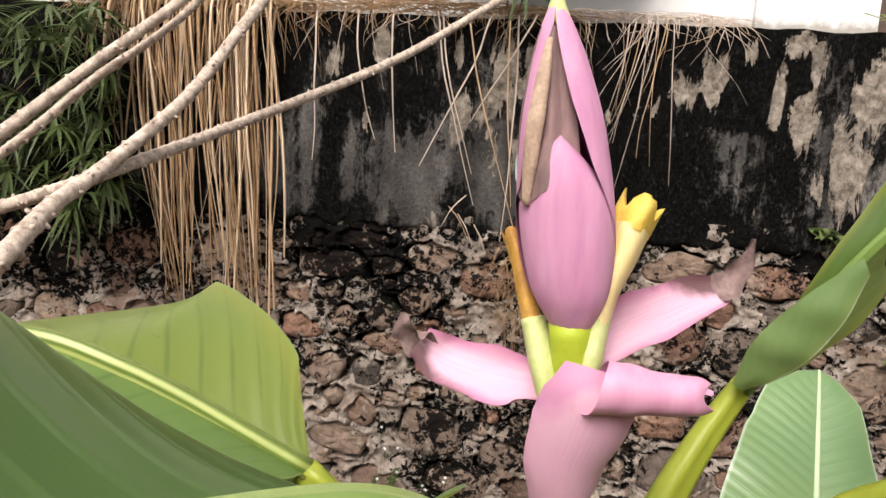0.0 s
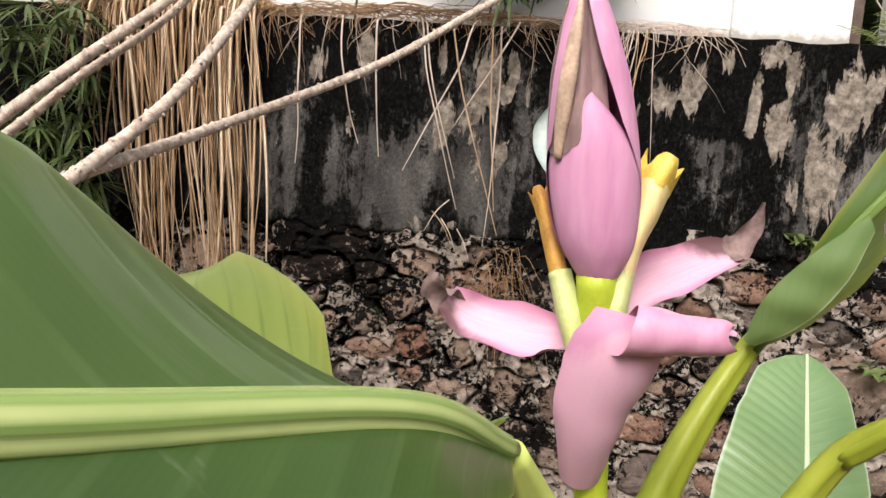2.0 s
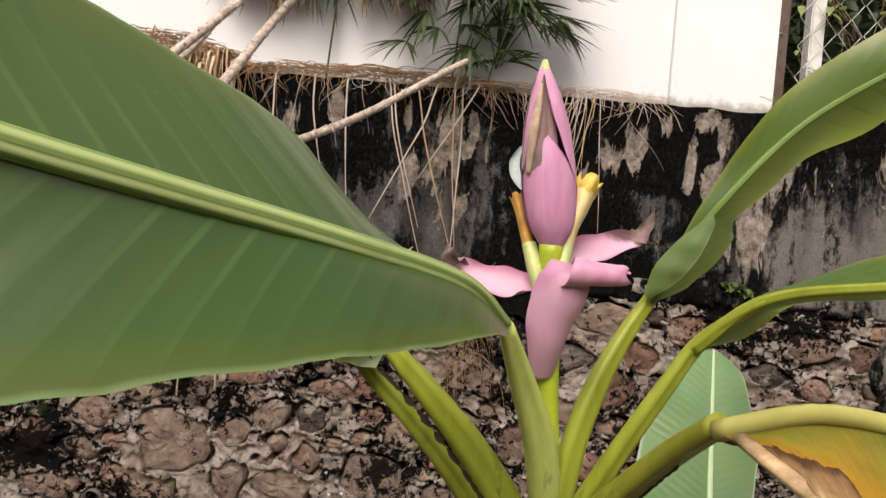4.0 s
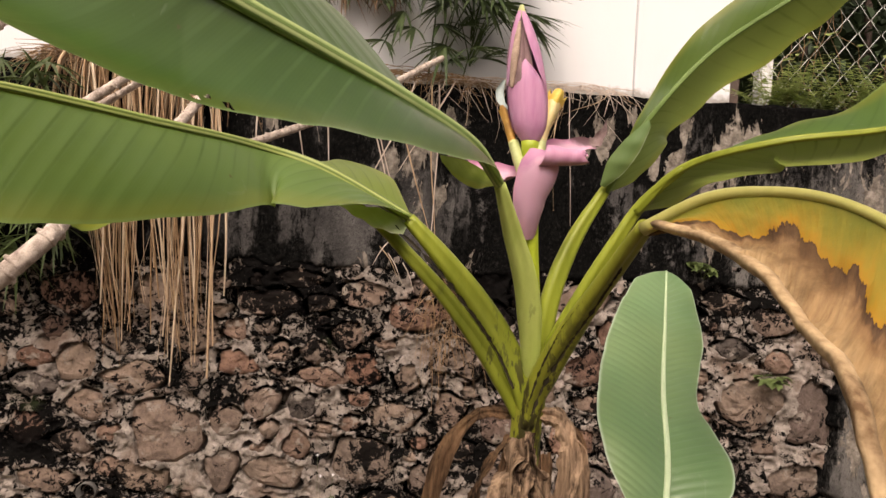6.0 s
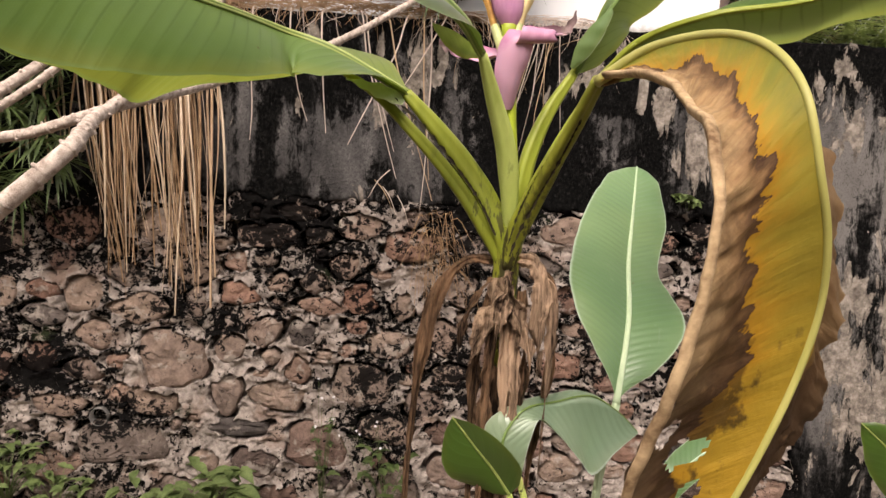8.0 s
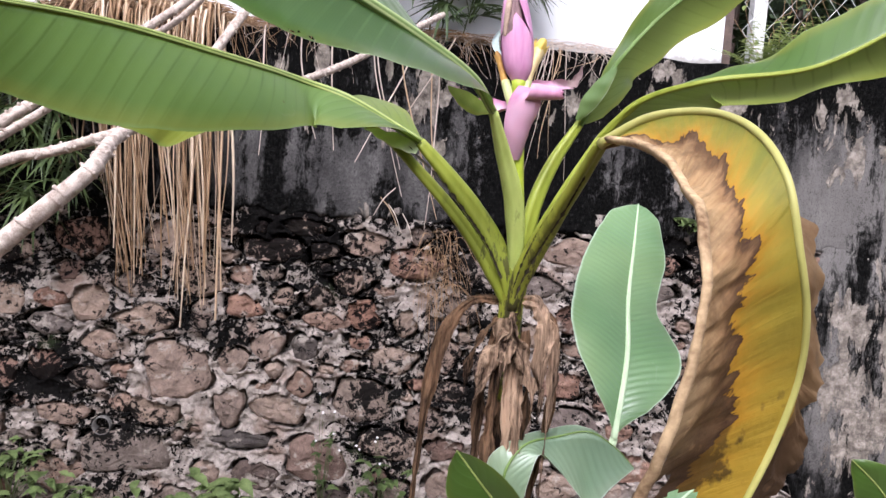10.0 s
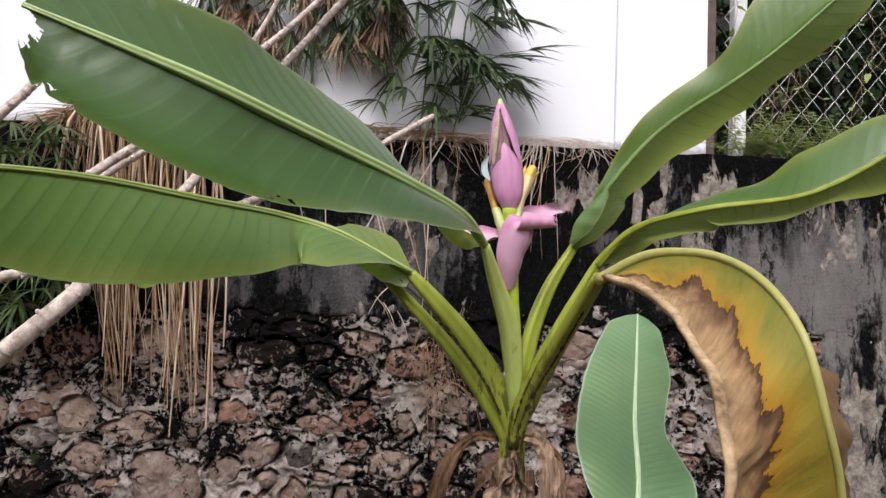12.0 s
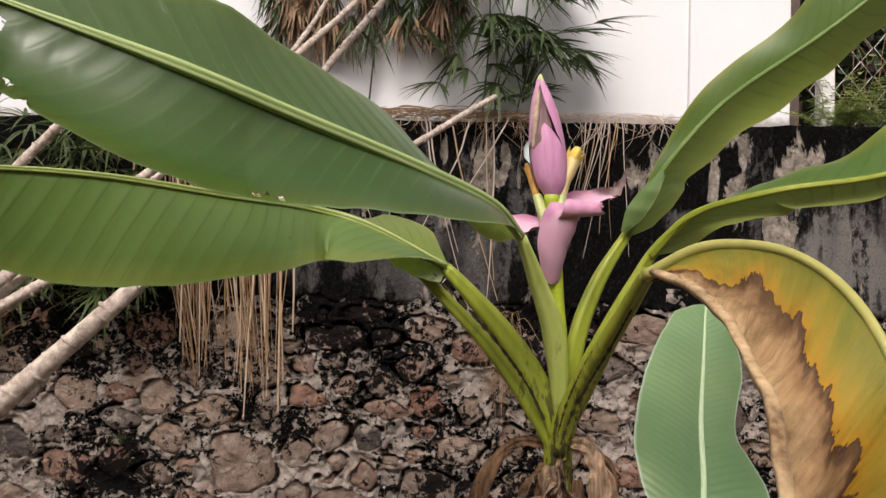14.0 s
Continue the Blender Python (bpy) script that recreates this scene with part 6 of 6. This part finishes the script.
palm = thing("bamboo_palm", (0.3, 3.0, 2.25), "dark green palm with narrow finger leaves beside the white wall", "palm")
local = random.Random(14)
fans, dead = [], []
for k in range(58):
    x, z = local.gauss(0.26, 0.2), local.uniform(2.36, 3.2)
    x = max(-0.05, min(0.66, x))
    y = local.uniform(2.84, 3.05)
    root = (0.3 + local.uniform(-0.1, 0.14), 3.05, 2.26 + 0.6 * max(0, z - 2.5))
    facing = (local.gauss(0.1, 0.7) + (x - 0.38) * 1.8, local.uniform(-0.7, 0.05), local.gauss(-0.3, 0.5))
    if k % 5 == 0:
        part("stalk", tube([root, ((root[0] + x) / 2, 3.04, (root[2] + z) / 2 + 0.03), (x, y, z)], (0.004, 0.0028, 0.0018), 5, 8), PALM_LIGHT, palm)
    fans.append(fan((x, y, z), facing, local.randint(7, 11), local.uniform(0.16, 0.25), 0.011, 0.3, local, 1.4))
for k in range(96):
    x, z = local.uniform(-0.95, 0.08), local.uniform(2.74, 3.2)
    dead.append(fan((x, local.uniform(2.96, 3.1), z), (local.gauss(0, 0.25), -0.15, -1), local.randint(9, 13), local.uniform(0.2, 0.36), 0.0075, -0.02, local, 0.6))
for k in range(13):
    x, z = local.uniform(0.36, 0.68), local.uniform(2.5, 3.0)
    y = local.uniform(2.78, 3.0)
    part("stalk", tube([(0.36, 3.05, 2.3 + 0.4 * (z - 2.4)), ((0.36 + x) / 2, 3.02, z + 0.02), (x, y, z)], (0.004, 0.0026, 0.0016), 5, 8), PALM_LIGHT, palm)
    fans.append(fan((x, y, z), (local.uniform(0.3, 1.0), -0.25, local.uniform(-0.9, 0.35)), local.randint(6, 9), local.uniform(0.2, 0.3), 0.0072, 0.2, local, 1.1))
for x in (-0.42, 0.16):
    part("stalk", tube([(x, 3.06, 2.24), (x + 0.03, 3.05, 2.8), (x - 0.02, 3.0, 3.35)], (0.005, 0.004, 0.003), 7, 12), PALM, palm)
for shape in fans:
    part("fan_leaf", shape, PALM, palm)
for shape in dead[:54]:
    part("fan_leaf", shape, DEAD_FROND, palm, "brown dead frond hanging down")
for shape in dead[54:]:
    part("fan_leaf", shape, PALM, palm, "drooping dull green frond")

bush = thing("bamboo_shrub", (-2.55, 2.95, -0.22), "dark green shrub with long narrow leaves against the wall", "shrub")
local = random.Random(31)
stems, leaves = [], []
for k in range(120):
    x, z = local.uniform(-2.45, -1.42), local.uniform(1.3, 2.2)
    y = local.uniform(2.66, 2.92)
    stems.append(tube([(-2.55 + local.uniform(-0.08, 0.08), 2.95, -0.25), (-2.5 + (x + 2.5) * 0.12, 2.93, (z - 0.1) * 0.7), (x, y, z)], (0.004, 0.003, 0.0016), 5, 9))
    leaves.append(fan((x, y, z), (local.gauss(0.15, 0.7), local.uniform(-0.6, 0.0), local.gauss(-0.1, 0.5)), local.randint(7, 11), local.uniform(0.16, 0.28), 0.0075, 0.35, local, 1.5))
for stem in stems[::6]:
    part("stem", stem, STRAW_DARK, bush)
for shape in leaves:
    part("fan_leaf", shape, PALM_LIGHT, bush)


# ---- fence and greenery beyond the white wall ----
fence = thing("chain_link_fence", (2.3, 3.16, 2.24), "rusty chain-link fence overgrown with creepers", "fence")
part("post", box(1.692, 1.745, 3.13, 3.19, 2.2, 4.4, 0.004), RUST, fence, "dark rusty steel post", smooth=False)
part("post", box(1.875, 1.945, 3.18, 3.25, 2.2, 4.3, 0.006), CONCRETE, fence, "whitewashed concrete post", smooth=False)
part("post", box(3.2, 3.27, 3.18, 3.25, 2.2, 4.3, 0.006), CONCRETE, fence, "whitewashed concrete post", smooth=False)
wires = []
for k in range(11):
    for side in (-1, 1):
        pts = [(1.87 + k * 0.125 + side * (0.0625 if i % 2 else 0.002), 3.165 + (0.003 if i % 2 else -0.003) * side, 2.24 + i * 0.0725) for i in range(17)]
        wires.append(merged([tube(pts[i:i + 2], (0.0022, 0.0022), 4) for i in range(16)]))
part("wire_mesh", merged(wires), WIRE, fence, "diamond wire mesh")


def leaf_cloud(count, low, high, size, seed, mat_droop=0.2, width=0.4):
    local = random.Random(seed)
    out = []
    for _ in range(count):
        p = [local.uniform(a, b) for a, b in zip(low, high)]
        d = (local.gauss(0, 1), local.gauss(-0.5, 0.8), local.gauss(-0.1, 0.8))
        l = size * local.uniform(0.6, 1.3)
        out.append(blade(p, d, l, l * width * 0.5, mat_droop, local))
    return merged(out)


hedge = thing("hedge", (3.0, 4.2, 2.24), "dense dark hedge behind the chain-link fence", "hedge")
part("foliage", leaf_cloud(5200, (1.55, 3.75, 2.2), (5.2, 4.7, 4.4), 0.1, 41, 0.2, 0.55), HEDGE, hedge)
for i in range(8):
    part("trunk", tube([(1.8 + 0.45 * i, 4.3, 2.2), (1.85 + 0.45 * i, 4.3, 3.0), (1.8 + 0.45 * i, 4.35, 4.2)], (0.03, 0.025, 0.015), 7, 10), RUST, hedge)
# Plain slab added behind the leaves: stands for shaded depth, hides sky in gaps
part("hedge_backing", merged([box(1.5, 5.6, 4.75, 4.85, 2.2, 4.5)]), HEDGE, hedge, "dark slab behind the hedge for its shaded inside")

fern = thing("fern", (2.4, 3.05, 2.25), "light green feathery ferns along the ledge under the fence", "fern")
local = random.Random(52)
for k in range(150):
    x = local.uniform(1.78, 3.1)
    y = local.uniform(3.0, 3.12)
    tall = local.uniform(0.06, 0.25)
    lean = local.gauss(0, 0.12)
    pts = spline([(x, y, 2.24), (x + lean * 0.4, y - 0.02, 2.24 + tall * 0.6), (x + lean, y - local.uniform(0.03, 0.1), 2.24 + tall)], 12)
    frond = [strand([tuple(p) for p in pts], 0.0012, n=0)]
    for i in range(2, 12):
        for s in (-1, 1):
            frond.append(blade(pts[i], (s, local.uniform(-0.5, 0.2), local.uniform(-0.1, 0.5)), 0.06 * (1 - i / 16), 0.005, 0.3, local))
    part("frond", merged(frond), FERN, fern)

creeper = thing("creeper", (2.3, 3.14, 2.6), "creeper with small pale leaves and dry stems on the fence", "creeper")
local = random.Random(61)
vines, vine_leaves = [], []
for k in range(16):
    x, z = local.uniform(1.8, 3.0), 2.26
    pts = [(x, 3.14, z)]
    for i in range(7):
        x += local.gauss(0.0, 0.09)
        z += local.uniform(0.05, 0.2)
        pts.append((x, 3.14 + local.uniform(-0.02, 0.015), z))
        if local.random() < 0.6:
            vine_leaves.append(blade((x, 3.13, z), (local.gauss(0, 1), -0.6, local.gauss(-0.3, 0.5)), local.uniform(0.03, 0.065), 0.017, 0.2, local))
    vines.append(strand(pts, 0.002, 0.001, 24))
for vine in vines:
    part("stem", vine, STRAW_DARK, creeper)
part("foliage", merged(vine_leaves), FERN, creeper)


# ---- small plants on and below the wall ----
def blossom(at, local):
    """A tiny five-petalled flower."""
    out = []
    for k in range(5):
        a = k * 1.2566 + local.uniform(-0.15, 0.15)
        out.append(blade(at, (math.cos(a), -0.5, math.sin(a)), 0.0085, 0.0032, 0.1, local))
    return merged(out)


def weed(at, leaves, size, seed, label, height=0.16, spread=0.1, mat=WEED, flowers=0):
    local = random.Random(seed)
    w = thing("weed", at, label, "weed", "weeds by the wall")
    st, lv = [], []
    for k in range(leaves):
        a, h = local.uniform(0, 6.28), local.uniform(0.35, 1.0) * height
        p = (at[0] + math.cos(a) * spread * local.uniform(0.3, 1), at[1] + math.sin(a) * spread * 0.6 - 0.01, at[2] + h)
        st.append(strand([at, ((at[0] + p[0]) / 2, (at[1] + p[1]) / 2, at[2] + h * 0.7), p], 0.0015, 0.0012, 6))
        for _ in range(3):
            b = local.uniform(0, 6.28)
            l = size * local.uniform(0.7, 1.2)
            lv.append(blade(p, (math.cos(b), math.sin(b) - 0.3, local.uniform(-0.1, 0.5)), l, l * 0.3, 0.4, local))
    for stem in st:
        part("stem", stem, mat, w)
    part("foliage", merged(lv), mat, w)
    for k in range(flowers):
        top = (at[0] + local.gauss(0, spread * 0.8), at[1] - 0.02, at[2] + height * local.uniform(0.75, 1.35))
        stem = part("stem", strand([at, ((at[0] + top[0]) / 2, at[1] - 0.01, at[2] + height * 0.5), top], 0.0014, 0.001, 7), mat, w)
        part("flower", blossom(top, local), BLOSSOM, stem, "tiny white flower")


weed((-1.72, 2.86, -0.2), 46, 0.055, 71, "low bright green weed at the foot of the wall", 0.36, 0.22)
weed((-1.45, 2.8, -0.2), 24, 0.05, 72, "low bright green weed at the foot of the wall", 0.2, 0.16)
weed((-0.72, 2.72, -0.2), 30, 0.1, 73, "broad-leaved light green weed on the soil", 0.27, 0.22)
weed((-1.0, 2.75, -0.2), 18, 0.07, 74, "broad-leaved light green weed on the soil", 0.2, 0.17)
weed((-0.22, 2.82, -0.2), 12, 0.04, 75, "thin flowering weed before the wall", 0.52, 0.08, PALM_LIGHT, 5)
weed((0.1, 2.85, -0.2), 18, 0.05, 76, "thin flowering weed before the wall", 0.36, 0.16, PALM_LIGHT, 6)
weed((1.55, 2.99, 1.36), 14, 0.06, 77, "small green plant rooted in a crack of the wall", 0.1, 0.09)
weed((1.9, 2.97, 0.86), 12, 0.05, 78, "small green plant rooted in a crack of the wall", 0.06, 0.07)

def drain_pipe(x, z):
    drain = thing("drain_pipe", (x, 3.0, z), "short grey drain pipe end set in the stones", "pipe", "drain pipes")
    verts = []
    for y, r in ((3.04, 0.046), (2.987, 0.046), (2.985, 0.043), (3.056, 0.042)):
        for j in range(24):
            verts.append((x + r * math.cos(j * math.pi / 12), y, z + r * math.sin(j * math.pi / 12)))
    part("pipe_end", (verts, grid_faces(4, 24, True) + [tuple(range(72, 96))]), PIPE, drain)


drain_pipe(-1.35, 0.21)
drain_pipe(1.36, 0.4)


# ---- stones of the wall ----
def stone_shape(s, seed):
    n = 20
    verts = []
    lift = -0.012 if s.sunk else 0.0
    rings = ((3.095, 1.04), (3.01, 1.05), (2.996, 0.93), (2.99, 0.68), (2.988, 0.36))
    for y, k in rings:
        for j in range(n):
            th = 2 * math.pi * j / n
            r = s.lump(th) * k * (1 + 0.09 * fractal((math.cos(th) * 2.2 + seed, math.sin(th) * 2.2, 6.0), 4))
            c, q = math.cos(th) * r * s.rx, math.sin(th) * r * s.rz
            p = (c * 9 + seed, q * 9, 1.0)
            dy = 0.02 * abs(fractal(p, 3)) - 0.01 + 0.008 * fractal((c * 30 + seed, q * 30, 4.0), 3) if y < 3.05 else 0.0
            verts.append((c, y + dy - 3.0 - lift + s.tilt * 0.14 * c, q))
    verts.append((0, -0.012 - lift, 0))
    m = len(rings)
    faces = grid_faces(m, n, True) + [((m - 1) * n + j, (m - 1) * n + (j + 1) % n, m * n) for j in range(n)]
    return verts, faces


for i, s in enumerate(STONES):
    ob = new("stone", mesh_data("stone", *stone_shape(s, i * 0.37), STONE, smooth=False))
    ob.location = (s.x, 3.0, s.z)
    ob.parent = retaining_wall
